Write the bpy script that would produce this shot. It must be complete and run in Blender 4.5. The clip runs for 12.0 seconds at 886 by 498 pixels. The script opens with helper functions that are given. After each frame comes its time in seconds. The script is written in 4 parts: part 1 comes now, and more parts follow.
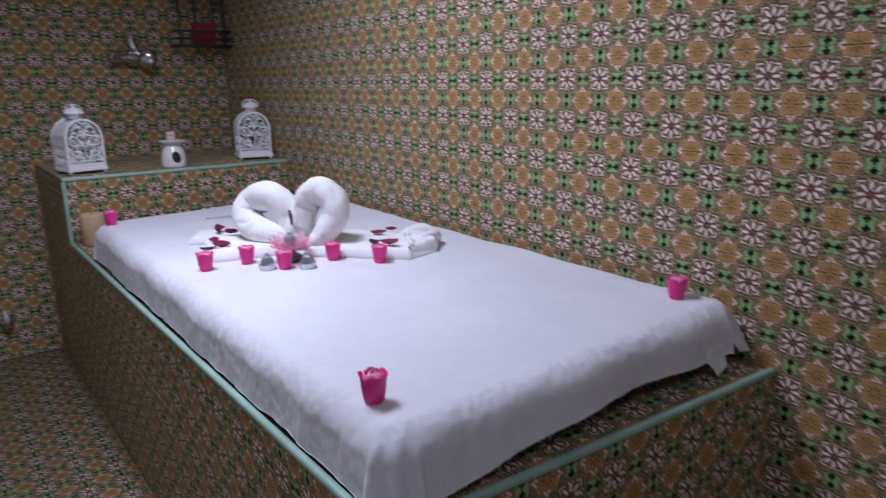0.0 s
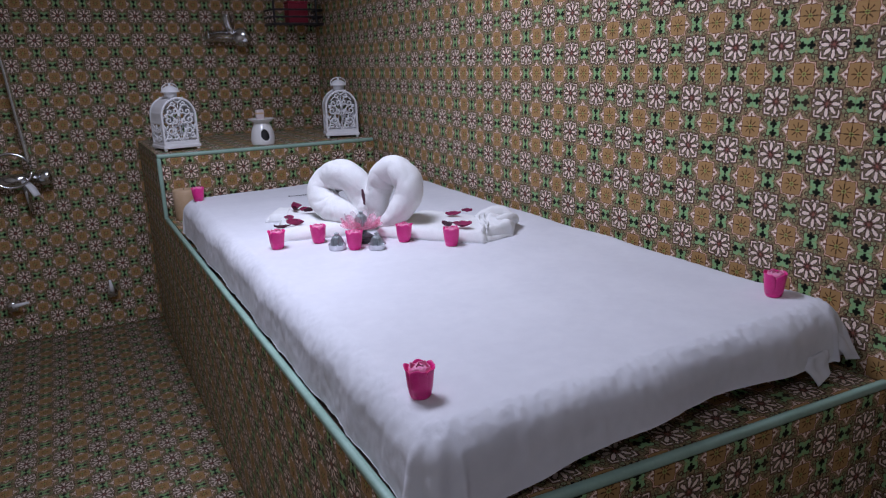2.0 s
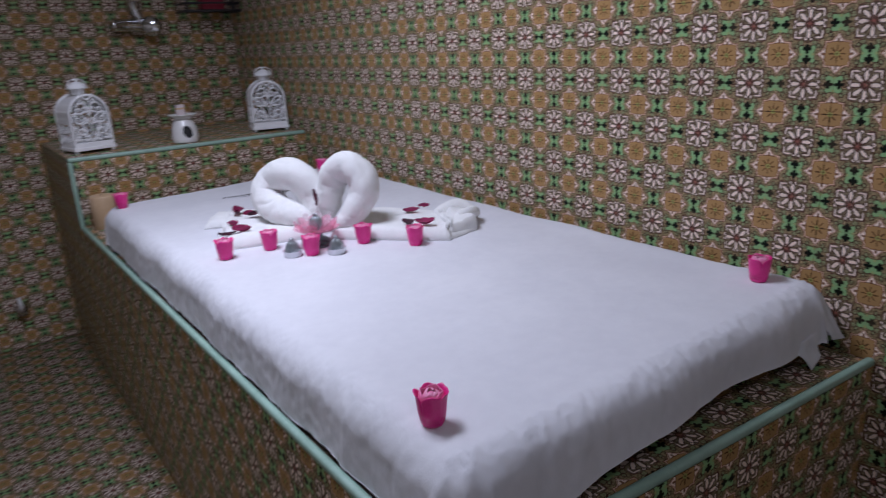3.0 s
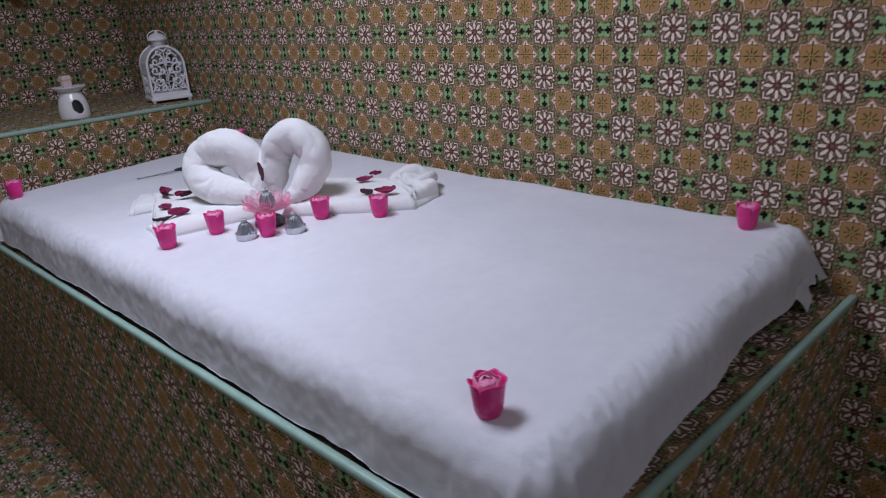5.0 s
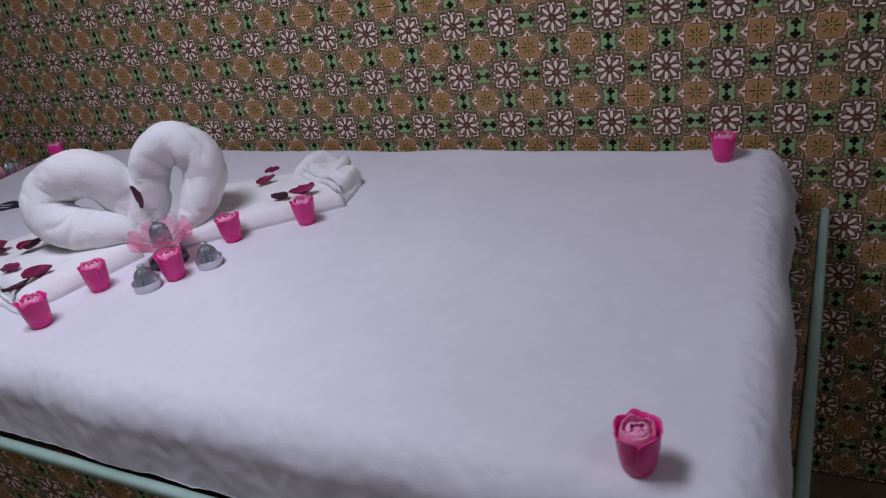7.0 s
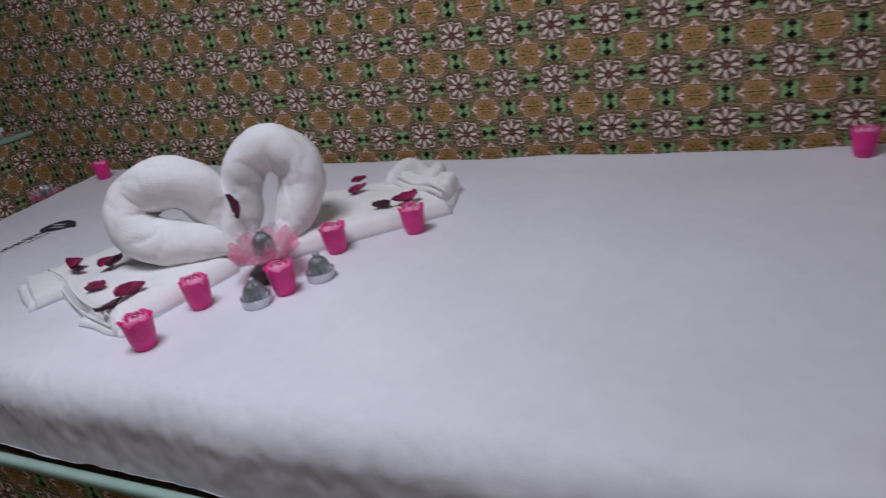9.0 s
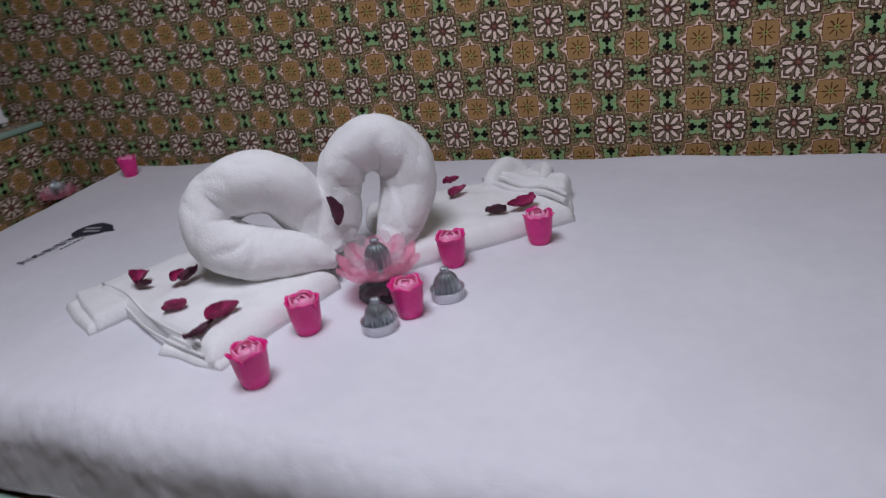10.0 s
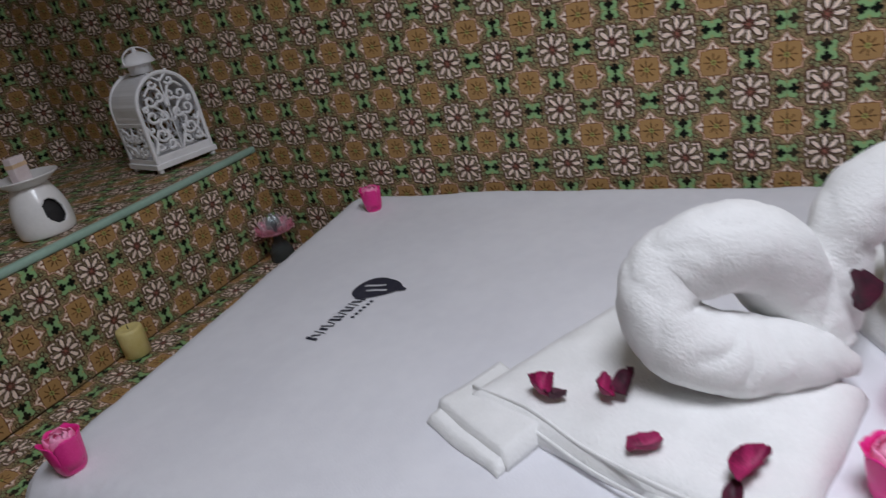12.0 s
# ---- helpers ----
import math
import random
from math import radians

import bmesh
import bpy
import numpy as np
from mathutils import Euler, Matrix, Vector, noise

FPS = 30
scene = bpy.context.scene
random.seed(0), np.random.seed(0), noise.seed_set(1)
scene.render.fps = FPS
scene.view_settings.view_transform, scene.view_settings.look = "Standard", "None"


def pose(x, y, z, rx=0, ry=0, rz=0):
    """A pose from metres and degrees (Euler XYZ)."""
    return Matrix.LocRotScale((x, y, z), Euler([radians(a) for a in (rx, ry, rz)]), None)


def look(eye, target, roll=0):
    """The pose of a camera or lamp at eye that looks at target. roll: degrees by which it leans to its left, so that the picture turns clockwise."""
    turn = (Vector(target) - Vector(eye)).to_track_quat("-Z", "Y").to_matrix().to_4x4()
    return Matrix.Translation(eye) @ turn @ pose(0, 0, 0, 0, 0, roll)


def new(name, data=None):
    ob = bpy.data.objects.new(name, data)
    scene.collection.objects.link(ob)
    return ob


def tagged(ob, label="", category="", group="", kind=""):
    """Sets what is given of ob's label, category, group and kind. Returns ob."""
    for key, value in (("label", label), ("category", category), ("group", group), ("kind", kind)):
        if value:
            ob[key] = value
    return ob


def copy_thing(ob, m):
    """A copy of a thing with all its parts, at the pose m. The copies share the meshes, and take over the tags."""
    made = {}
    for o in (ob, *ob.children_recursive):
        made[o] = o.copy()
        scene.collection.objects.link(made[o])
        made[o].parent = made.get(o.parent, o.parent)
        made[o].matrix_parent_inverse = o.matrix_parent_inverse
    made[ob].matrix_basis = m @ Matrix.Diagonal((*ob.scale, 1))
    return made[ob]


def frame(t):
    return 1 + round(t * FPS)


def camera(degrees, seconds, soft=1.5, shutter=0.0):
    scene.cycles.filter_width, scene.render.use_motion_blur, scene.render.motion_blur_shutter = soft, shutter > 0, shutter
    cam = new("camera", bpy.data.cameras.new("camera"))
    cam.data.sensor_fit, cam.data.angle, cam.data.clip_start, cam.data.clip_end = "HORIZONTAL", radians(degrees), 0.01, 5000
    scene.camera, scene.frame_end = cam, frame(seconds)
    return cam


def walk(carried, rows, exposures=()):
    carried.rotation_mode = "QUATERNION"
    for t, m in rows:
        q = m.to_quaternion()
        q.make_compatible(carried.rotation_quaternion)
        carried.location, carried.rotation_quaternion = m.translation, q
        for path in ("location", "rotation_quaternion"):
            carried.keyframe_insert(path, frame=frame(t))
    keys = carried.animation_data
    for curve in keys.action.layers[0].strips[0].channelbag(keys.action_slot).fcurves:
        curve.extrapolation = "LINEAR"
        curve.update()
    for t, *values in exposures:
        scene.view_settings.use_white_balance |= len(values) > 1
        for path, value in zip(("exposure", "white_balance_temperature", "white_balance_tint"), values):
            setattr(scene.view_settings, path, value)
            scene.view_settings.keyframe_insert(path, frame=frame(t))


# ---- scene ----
cam = camera(66.1, 12.0, soft=1.15, shutter=0.5)
PATH = [
    (0, (-1.28, 0.079, 1.185), (-0.103, 1.624, 0.705), -0.9),
    (0.2, (-1.245, 0.089, 1.188), (-0.155, 1.699, 0.715), -0.9),
    (0.5, (-1.221, 0.098, 1.173), (-0.218, 1.745, 0.643), -0.5),
    (1, (-1.2, 0.105, 1.184), (-0.204, 1.759, 0.665), -1.7),
    (1.5, (-1.196, 0.091, 1.186), (-0.24, 1.778, 0.698), -2.7),
    (2, (-1.186, 0.109, 1.172), (-0.258, 1.8, 0.642), -1.5),
    (2.5, (-1.187, 0.149, 1.179), (-0.234, 1.814, 0.615), -2.7),
    (3, (-1.23, 0.248, 1.184), (-0.106, 1.796, 0.602), -2.8),
    (3.2, (-1.24, 0.279, 1.185), (-0.031, 1.761, 0.598), -3.0),
    (4.8, (-1.303, 0.407, 1.177), (0.029, 1.727, 0.482), -2.9),
    (5, (-1.301, 0.437, 1.175), (0.04, 1.745, 0.475), -4.0),
    (5.2, (-1.279, 0.476, 1.167), (0.059, 1.782, 0.456), -5.5),
    (5.5, (-1.231, 0.54, 1.183), (0.147, 1.78, 0.434), -6.2),
    (6, (-1.201, 0.603, 1.156), (0.167, 1.827, 0.361), -5.8),
    (6.3, (-1.205, 0.625, 1.146), (0.228, 1.769, 0.347), -6.8),
    (6.5, (-1.22, 0.664, 1.15), (0.299, 1.669, 0.323), -7.1),
    (6.7, (-1.235, 0.713, 1.188), (0.315, 1.616, 0.303), -8.7),
    (8.3, (-1.336, 0.855, 1.143), (0.325, 1.615, 0.329), -9.1),
    (8.5, (-1.319, 0.88, 1.142), (0.342, 1.652, 0.338), -8.7),
    (9, (-1.284, 1.001, 1.149), (0.349, 1.828, 0.344), -10.1),
    (9.5, (-1.242, 1.135, 1.147), (0.368, 2.027, 0.364), -9.3),
    (10, (-1.237, 1.264, 1.138), (0.429, 2.008, 0.32), -8.6),
    (10.3, (-1.251, 1.38, 1.147), (0.48, 1.995, 0.357), -9.7),
    (10.5, (-1.258, 1.432, 1.159), (0.444, 2.081, 0.332), -12.3),
    (10.7, (-1.256, 1.484, 1.146), (0.424, 2.21, 0.341), -12.7),
    (11, (-1.245, 1.554, 1.16), (0.375, 2.356, 0.303), -14.1),
    (11.2, (-1.219, 1.604, 1.161), (0.39, 2.445, 0.321), -14.3),
    (11.5, (-1.171, 1.688, 1.163), (0.426, 2.558, 0.331), -13.4),
    (12, (-1.119, 1.759, 1.168), (0.45, 2.72, 0.385), -12.6),
]
EXPOSURES = [(0.0, 0.19, 5550, 14), (1.5, 0.09, 5500, 14), (3.0, -0.02, 5600, 12), (5.0, -0.18, 5680, 12), (6.0, -0.40, 5700, 19), (8.5, -0.54, 6000, 12), (10.5, -0.50, 6050, 10), (11.5, -0.32, 6120, 7), (12.0, -0.18, 6120, 5)]
walk(cam, [(t, look(eye, target, roll)) for t, eye, target, roll in PATH], EXPOSURES)

# ---- light ----
WORLD = bpy.data.worlds.new("world")
scene.world = WORLD
WORLD.use_nodes = True
WORLD.node_tree.nodes["Background"].inputs[0].default_value = (0.5, 0.55, 0.7, 1)
WORLD.node_tree.nodes["Background"].inputs[1].default_value = 0.02


# First light placed from the shadows; the second is an added front fill.
LAMPS = (((-0.94, 1.58, 2.40), 108.0, 0.33), ((-1.40, -0.20, 2.40), 23.0, 0.26))
for place, power, softness in LAMPS:
    BULB = bpy.data.lights.new("key_or_fill_light", "SPOT")
    BULB.shadow_soft_size, BULB.energy, BULB.color = softness, power, (0.95, 0.92, 1.0)
    BULB.spot_size, BULB.spot_blend = radians(160), 0.70
    new("key_or_fill_light", BULB).location = (place[0], place[1], place[2] - 0.06)


# ---- materials ----
class X:
    """A number in a node tree, so that patterns can be written as sums."""

    def __init__(self, tree, sock):
        self.tree, self.sock = tree, sock

    def op(self, name, *others):
        n = self.tree.nodes.new("ShaderNodeMath")
        n.operation = name
        for i, v in enumerate((self, *others)):
            if isinstance(v, X):
                self.tree.links.new(v.sock, n.inputs[i])
            else:
                n.inputs[i].default_value = v
        return X(self.tree, n.outputs[0])

    def __add__(self, o): return self.op("ADD", o)
    def __sub__(self, o): return self.op("SUBTRACT", o)
    def __mul__(self, o): return self.op("MULTIPLY", o)
    def __truediv__(self, o): return self.op("DIVIDE", o)
    def lt(self, o): return self.op("LESS_THAN", o)
    def gt(self, o): return self.op("GREATER_THAN", o)
    def both(self, o): return self.op("MINIMUM", o)
    def either(self, o): return self.op("MAXIMUM", o)
    def size(self): return self.op("ABSOLUTE")
    def cos(self): return self.op("COSINE")
    def sin(self): return self.op("SINE")


def length2(a, b):
    return (a * a + b * b).op("SQRT")


def mix(tree, fac, a, b):
    n = tree.nodes.new("ShaderNodeMix")
    n.data_type = "RGBA"
    for sock, v in ((n.inputs[0], fac), (n.inputs[6], a), (n.inputs[7], b)):
        if isinstance(v, X):
            tree.links.new(v.sock, sock)
        elif isinstance(v, (tuple, float, int)):
            sock.default_value = (*v, 1) if isinstance(v, tuple) else v
        else:
            tree.links.new(v, sock)
    return n.outputs[2]


def noise_tex(tree, scale, detail=3.0, rough=0.55, coord="Object"):
    tc = tree.nodes.new("ShaderNodeTexCoord")
    n = tree.nodes.new("ShaderNodeTexNoise")
    n.inputs["Scale"].default_value, n.inputs["Detail"].default_value, n.inputs["Roughness"].default_value = scale, detail, rough
    tree.links.new(tc.outputs[coord], n.inputs["Vector"])
    return X(tree, n.outputs["Fac"])


def material(name, rough=0.5, metal=0.0):
    m = bpy.data.materials.new(name)
    m.use_nodes = True
    b = m.node_tree.nodes["Principled BSDF"]
    b.inputs["Roughness"].default_value, b.inputs["Metallic"].default_value = rough, metal
    return m, m.node_tree, b


def bump(tree, bsdf, height, strength, distance):
    n = tree.nodes.new("ShaderNodeBump")
    n.inputs["Strength"].default_value, n.inputs["Distance"].default_value = strength, distance
    tree.links.new(height.sock, n.inputs["Height"])
    tree.links.new(n.outputs[0], bsdf.inputs["Normal"])


def surface(name, colour, other, scale, rough=0.5, metal=0.0, relief=0.0, relief_scale=200.0, depth=0.001):
    """A plain surface with two scales of variation in its colour and a fine relief."""
    m, t, b = material(name, rough, metal)
    big, small = noise_tex(t, scale), noise_tex(t, scale * 9)
    fac = (big * 0.65 + small * 0.35 - 0.38) * 4.0
    fac = fac.either(0.0).both(1.0)
    t.links.new(mix(t, fac, colour, other), b.inputs["Base Color"])
    r = small * 0.16 + (rough - 0.08)
    t.links.new(r.sock, b.inputs["Roughness"])
    if relief:
        bump(t, b, noise_tex(t, relief_scale, 4.0, 0.6), relief, depth)
    return m


def tile_material(name, shade, gloss):
    """Printed glazed tile: white eight-petal flowers, ochre stars and green knots with black clovers."""
    m, t, b = material(name, gloss)
    b.inputs["Specular IOR Level"].default_value = 0.10
    tc = t.nodes.new("ShaderNodeTexCoord")
    sep = t.nodes.new("ShaderNodeSeparateXYZ")
    t.links.new(tc.outputs["Object"], sep.inputs[0])

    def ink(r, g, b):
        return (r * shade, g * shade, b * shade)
    # the print is a little ragged, as on a cheap transfer
    x = X(t, sep.outputs[0]) * 10.0 + (noise_tex(t, 190.0, 2.0) - 0.5) * 0.040
    y = X(t, sep.outputs[1]) * 10.0 + (noise_tex(t, 170.0, 2.0) - 0.5) * 0.040
    # u, v: from the nearest flower; p, q: from the nearest star
    u, v = x.op("FLOORED_MODULO", 1.0) - 0.5, y.op("FLOORED_MODULO", 1.0) - 0.5
    p, q = (x + 0.5).op("FLOORED_MODULO", 1.0) - 0.5, (y + 0.5).op("FLOORED_MODULO", 1.0) - 0.5
    pa, qa, ua, va = p.size(), q.size(), u.size(), v.size()
    white, line, black = ink(0.590, 0.490, 0.420), ink(0.034, 0.014, 0.010), ink(0.004, 0.006, 0.004)
    # olive-brown ground with fine dark veins
    mottle = ((noise_tex(t, 210.0, 3.0) - 0.40) * 5.0).either(0.0).both(1.0)
    col = mix(t, mottle, ink(0.120, 0.098, 0.048), ink(0.276, 0.208, 0.112))
    vein = (noise_tex(t, 95.0, 1.0) - 0.5).size().lt(0.016)
    col = mix(t, vein, col, ink(0.060, 0.030, 0.018))
    # sage leaf scrolls in the corners between flower, star and knot
    for a, c in ((pa, va), (qa, ua)):
        for la, lc, size in ((0.190, 0.120, 0.052), (0.135, 0.185, 0.040)):
            d = length2(a - la, c - lc)
            col = mix(t, d.lt(size), col, line)
            col = mix(t, d.lt(size - 0.014), col, ink(0.190, 0.205, 0.105))
            col = mix(t, length2(a - la + 0.012, c - lc - 0.010).lt(0.013), col, ink(0.110, 0.085, 0.045))
    # ochre star: a square with an ogee on every side, outlined twice, pale tips
    s, w = pa.either(qa), pa.both(qa)
    ogee = (w / -0.130 + 1.0).either(0.0)
    star = s - (ogee.op("POWER", 1.45) * 0.138)
    col = mix(t, star.lt(0.222), col, line)
    col = mix(t, star.lt(0.213), col, ink(0.250, 0.125, 0.075))
    col = mix(t, star.lt(0.202), col, ink(0.520, 0.365, 0.275))
    col = mix(t, star.lt(0.189), col, ink(0.120, 0.046, 0.024))
    col = mix(t, star.lt(0.180), col, ink(0.272, 0.162, 0.064))
    rs, an = length2(p, q), q.op("ARCTAN2", p)
    col = mix(t, s.gt(0.206).both(star.lt(0.178)), col, white)
    col = mix(t, s.gt(0.200).both(s.lt(0.262)).both(w.lt(0.020)), col, ink(0.150, 0.075, 0.045))
    col = mix(t, (s - 0.198).size().lt(0.008).both(star.lt(0.182)), col, ink(0.105, 0.046, 0.022))
    sector = (an + math.pi / 8).op("FLOORED_MODULO", math.pi / 4) - math.pi / 8
    ray = (rs * sector.sin()).size().lt(0.0105).both(rs.lt(0.140)).both(rs.gt(0.045))
    col = mix(t, ray, col, ink(0.070, 0.034, 0.012))
    col = mix(t, rs.lt(0.040), col, ink(0.215, 0.235, 0.070))
    col = mix(t, rs.lt(0.016), col, ink(0.100, 0.060, 0.020))
    # green knots half way between two flowers, each with two black clovers
    for a, c in ((pa, va), (qa, ua)):
        across_knot, along_knot, reach = a - c * 0.42, c - a * 0.30, a + c
        col = mix(t, across_knot.lt(0.112).both(along_knot.lt(0.124)).both(reach.lt(0.270)), col, line)
        col = mix(t, across_knot.lt(0.100).both(along_knot.lt(0.112)).both(reach.lt(0.250)), col, ink(0.180, 0.300, 0.134))
        col = mix(t, length2(a, c - 0.105).lt(0.024), col, ink(0.230, 0.270, 0.110))
        bar = (a - 0.088).size()
        clover = bar.lt(0.060).both(c.lt(0.027)).either(bar.lt(0.027).both(c.lt(0.058)))
        clover = clover.either(length2(bar - 0.050, c).lt(0.030)).either(length2(bar, c - 0.048).lt(0.030))
        col = mix(t, clover, col, black)
    # white flower: eight petals that widen outwards, those on the diagonals under a chevron
    rf, af = length2(u, v), v.op("ARCTAN2", u)
    step = math.pi / 4
    bend = (af + step / 2).op("FLOORED_MODULO", step) - step / 2
    along, across = rf * bend.cos(), (rf * bend.sin()).size()
    diagonal = (af * 4.0).cos().lt(0.0)
    straight = diagonal * -1.0 + 1.0
    edge = along + across * 0.62 + straight * 0.050
    col = mix(t, edge.lt(0.366), col, ink(0.080, 0.038, 0.026))
    col = mix(t, edge.lt(0.346), col, mix(t, mottle, ink(0.072, 0.050, 0.030), ink(0.185, 0.148, 0.092)))
    taper = (along - 0.046) / 0.190
    half = taper * (taper * -1.0 + 1.0).either(0.0).op("SQRT") * 0.084
    scallop = ((along * 105.0).sin()) * 0.004
    inside = across - half + scallop
    col = mix(t, inside.lt(0.016).both(along.lt(0.246)).both(along.gt(0.03)), col, line)
    col = mix(t, inside.lt(0.0).both(along.gt(0.052)).both(along.lt(0.236)), col, white)
    vee = along + across * 0.92
    inner, outer = vee.gt(0.296), vee.lt(0.332)
    arm = diagonal.both(across.lt(0.078)).both(along.gt(0.205))
    col = mix(t, vee.gt(0.276).both(vee.lt(0.352)).both(arm), col, line)
    chevron = inner.both(outer).both(arm)
    curl = length2(along - 0.246, across - 0.044).lt(0.024).both(straight)
    col = mix(t, length2(along - 0.246, across - 0.044).lt(0.038).both(straight), col, line)
    col = mix(t, chevron.either(curl), col, white)
    col = mix(t, length2(along - 0.236, across - 0.040).lt(0.011).both(straight), col, line)
    col = mix(t, across.lt(0.005).both(along.lt(0.100)), col, ink(0.150, 0.050, 0.042))
    col = mix(t, rf.lt(0.020), col, ink(0.210, 0.070, 0.055))
    # wear and dirt over the print
    dirt = (noise_tex(t, 9.0, 4.0) - 0.46).either(0.0) * 0.9
    col = mix(t, dirt, col, ink(0.130, 0.090, 0.055))
    t.links.new(col, b.inputs["Base Color"])
    t.links.new((noise_tex(t, 60.0) * 0.25 + (gloss - 0.06)).sock, b.inputs["Roughness"])
    bump(t, b, noise_tex(t, 340.0, 3.0), 0.10, 0.001)
    return m


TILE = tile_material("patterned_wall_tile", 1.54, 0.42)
# Same print as the walls; inks darkened to tone down the overlit floor.
FLOOR_TILE = tile_material("darkened_floor_tile", 0.90, 0.46)
GROUT = surface("grout", (0.15, 0.10, 0.065), (0.22, 0.16, 0.11), 14.0, 0.85, relief=0.3)
PLASTER = surface("ceiling_paint", (0.62, 0.60, 0.56), (0.70, 0.68, 0.64), 3.0, 0.8, relief=0.1)
# For the unseen west wall; tone chosen for the light it bounces back.
CREAM = surface("cream_bounce_paint", (0.42, 0.38, 0.32), (0.50, 0.46, 0.40), 3.0, 0.8, relief=0.1)
TRIM = surface("mint_edge_strip", (0.285, 0.425, 0.345), (0.350, 0.505, 0.420), 18.0, 0.38)
SHEET = surface("white_cotton", (0.705, 0.705, 0.745), (0.765, 0.765, 0.800), 5.0, 0.85, relief=0.35, relief_scale=420.0, depth=0.0012)
TOWEL = surface("white_terry", (0.83, 0.83, 0.82), (0.89, 0.89, 0.88), 30.0, 0.95, relief=0.6, relief_scale=330.0, depth=0.0025)
PINK = surface("pink_wax", (0.74, 0.018, 0.235), (0.84, 0.040, 0.31), 40.0, 0.36)
PINK_PALE = surface("pale_pink_wax", (0.90, 0.22, 0.46), (0.94, 0.36, 0.58), 60.0, 0.42)

WHITE_WAX = surface("pale_rose_wax", (0.92, 0.34, 0.55), (0.94, 0.48, 0.66), 60.0, 0.5)
LACQUER = surface("white_lacquered_metal", (0.82, 0.82, 0.84), (0.88, 0.88, 0.89), 25.0, 0.42)
CERAMIC = surface("white_ceramic", (0.74, 0.73, 0.72), (0.80, 0.79, 0.78), 20.0, 0.22)
BLACK = surface("matt_black", (0.012, 0.011, 0.012), (0.022, 0.020, 0.022), 30.0, 0.7)
CHROME = surface("chrome", (0.62, 0.63, 0.66), (0.72, 0.73, 0.75), 30.0, 0.14, 1.0)
SILVER = surface("silver_foil", (0.34, 0.37, 0.39), (0.50, 0.54, 0.56), 90.0, 0.42, 1.0, relief=0.3, relief_scale=300.0)
ALU = surface("aluminium_cup", (0.60, 0.60, 0.63), (0.68, 0.68, 0.71), 70.0, 0.38, 0.9)
WIRE = surface("black_wire", (0.018, 0.017, 0.020), (0.035, 0.030, 0.034), 50.0, 0.45)
RED = surface("red_plastic", (0.26, 0.016, 0.045), (0.33, 0.028, 0.060), 30.0, 0.4)
YELLOW = surface("pale_yellow_wax", (0.66, 0.55, 0.20), (0.72, 0.62, 0.28), 40.0, 0.5)
BEIGE = surface("beige_wax", (0.58, 0.40, 0.24), (0.64, 0.46, 0.30), 40.0, 0.5)
PETAL = surface("dried_petal", (0.43, 0.018, 0.130), (0.13, 0.006, 0.040), 60.0, 0.6, relief=0.4, relief_scale=260.0)
PETAL_DARK = surface("dark_dried_petal", (0.035, 0.008, 0.018), (0.12, 0.010, 0.040), 60.0, 0.6, relief=0.4, relief_scale=260.0)
INK = surface("navy_print", (0.014, 0.015, 0.030), (0.030, 0.030, 0.050), 90.0, 0.75)
PALE_INK = surface("pale_print", (0.60, 0.60, 0.64), (0.68, 0.68, 0.70), 60.0, 0.8)
PAPER = surface("wrapped_soap_paper", (0.62, 0.52, 0.52), (0.70, 0.62, 0.62), 60.0, 0.6)


def glass_material(name, colour, tint, rough, clear):
    """Thin tinted glass: part of the light goes straight through, the rest meets a glossy milky body."""
    m, t, b = material(name, rough)
    b.inputs["Base Color"].default_value = (*colour, 1)
    b.inputs["IOR"].default_value = 1.5
    bump(t, b, noise_tex(t, 120.0), 0.15, 0.001)
    through_glass, both = t.nodes.new("ShaderNodeBsdfTransparent"), t.nodes.new("ShaderNodeMixShader")
    through_glass.inputs["Color"].default_value = (*tint, 1)
    both.inputs[0].default_value = clear
    t.links.new(b.outputs[0], both.inputs[1])
    t.links.new(through_glass.outputs[0], both.inputs[2])
    t.links.new(both.outputs[0], t.nodes["Material Output"].inputs["Surface"])
    return m


PINK_GLASS = glass_material("milky_pink_glass", (1.0, 0.52, 0.66), (1.0, 0.83, 0.89), 0.05, 0.72)
CLEAR_GLASS = glass_material("clear_glass", (0.95, 0.88, 0.91), (0.99, 0.95, 0.97), 0.03, 0.80)
GREY_GLASS = glass_material("smoky_glass", (0.07, 0.08, 0.08), (0.55, 0.60, 0.60), 0.10, 0.40)

# ---- building helpers ----
def mesh_of(name, bm, mat, smooth=False):
    me = bpy.data.meshes.new(name)
    bm.to_mesh(me)
    bm.free()
    me.materials.append(mat)
    if smooth:
        for f in me.polygons:
            f.use_smooth = True
    return me


def part(name, bm, mat, parent=None, label="", smooth=False):
    ob = new(name, mesh_of(name, bm, mat, smooth))
    ob.parent = parent
    return tagged(ob, label)


def box_into(bm, lo, hi, bevel=0.0):
    r = bmesh.ops.create_cube(bm, size=1.0)
    size = [b - a for a, b in zip(lo, hi)]
    mid = [(a + b) / 2 for a, b in zip(lo, hi)]
    bmesh.ops.scale(bm, verts=r["verts"], vec=size)
    bmesh.ops.translate(bm, verts=r["verts"], vec=mid)
    if bevel:
        edges = list({e for v in r["verts"] for e in v.link_edges})
        bmesh.ops.bevel(bm, geom=edges, offset=bevel, segments=3, affect="EDGES", profile=0.6)


def box(lo, hi, bevel=0.0):
    bm = bmesh.new()
    box_into(bm, lo, hi, bevel)
    return bm


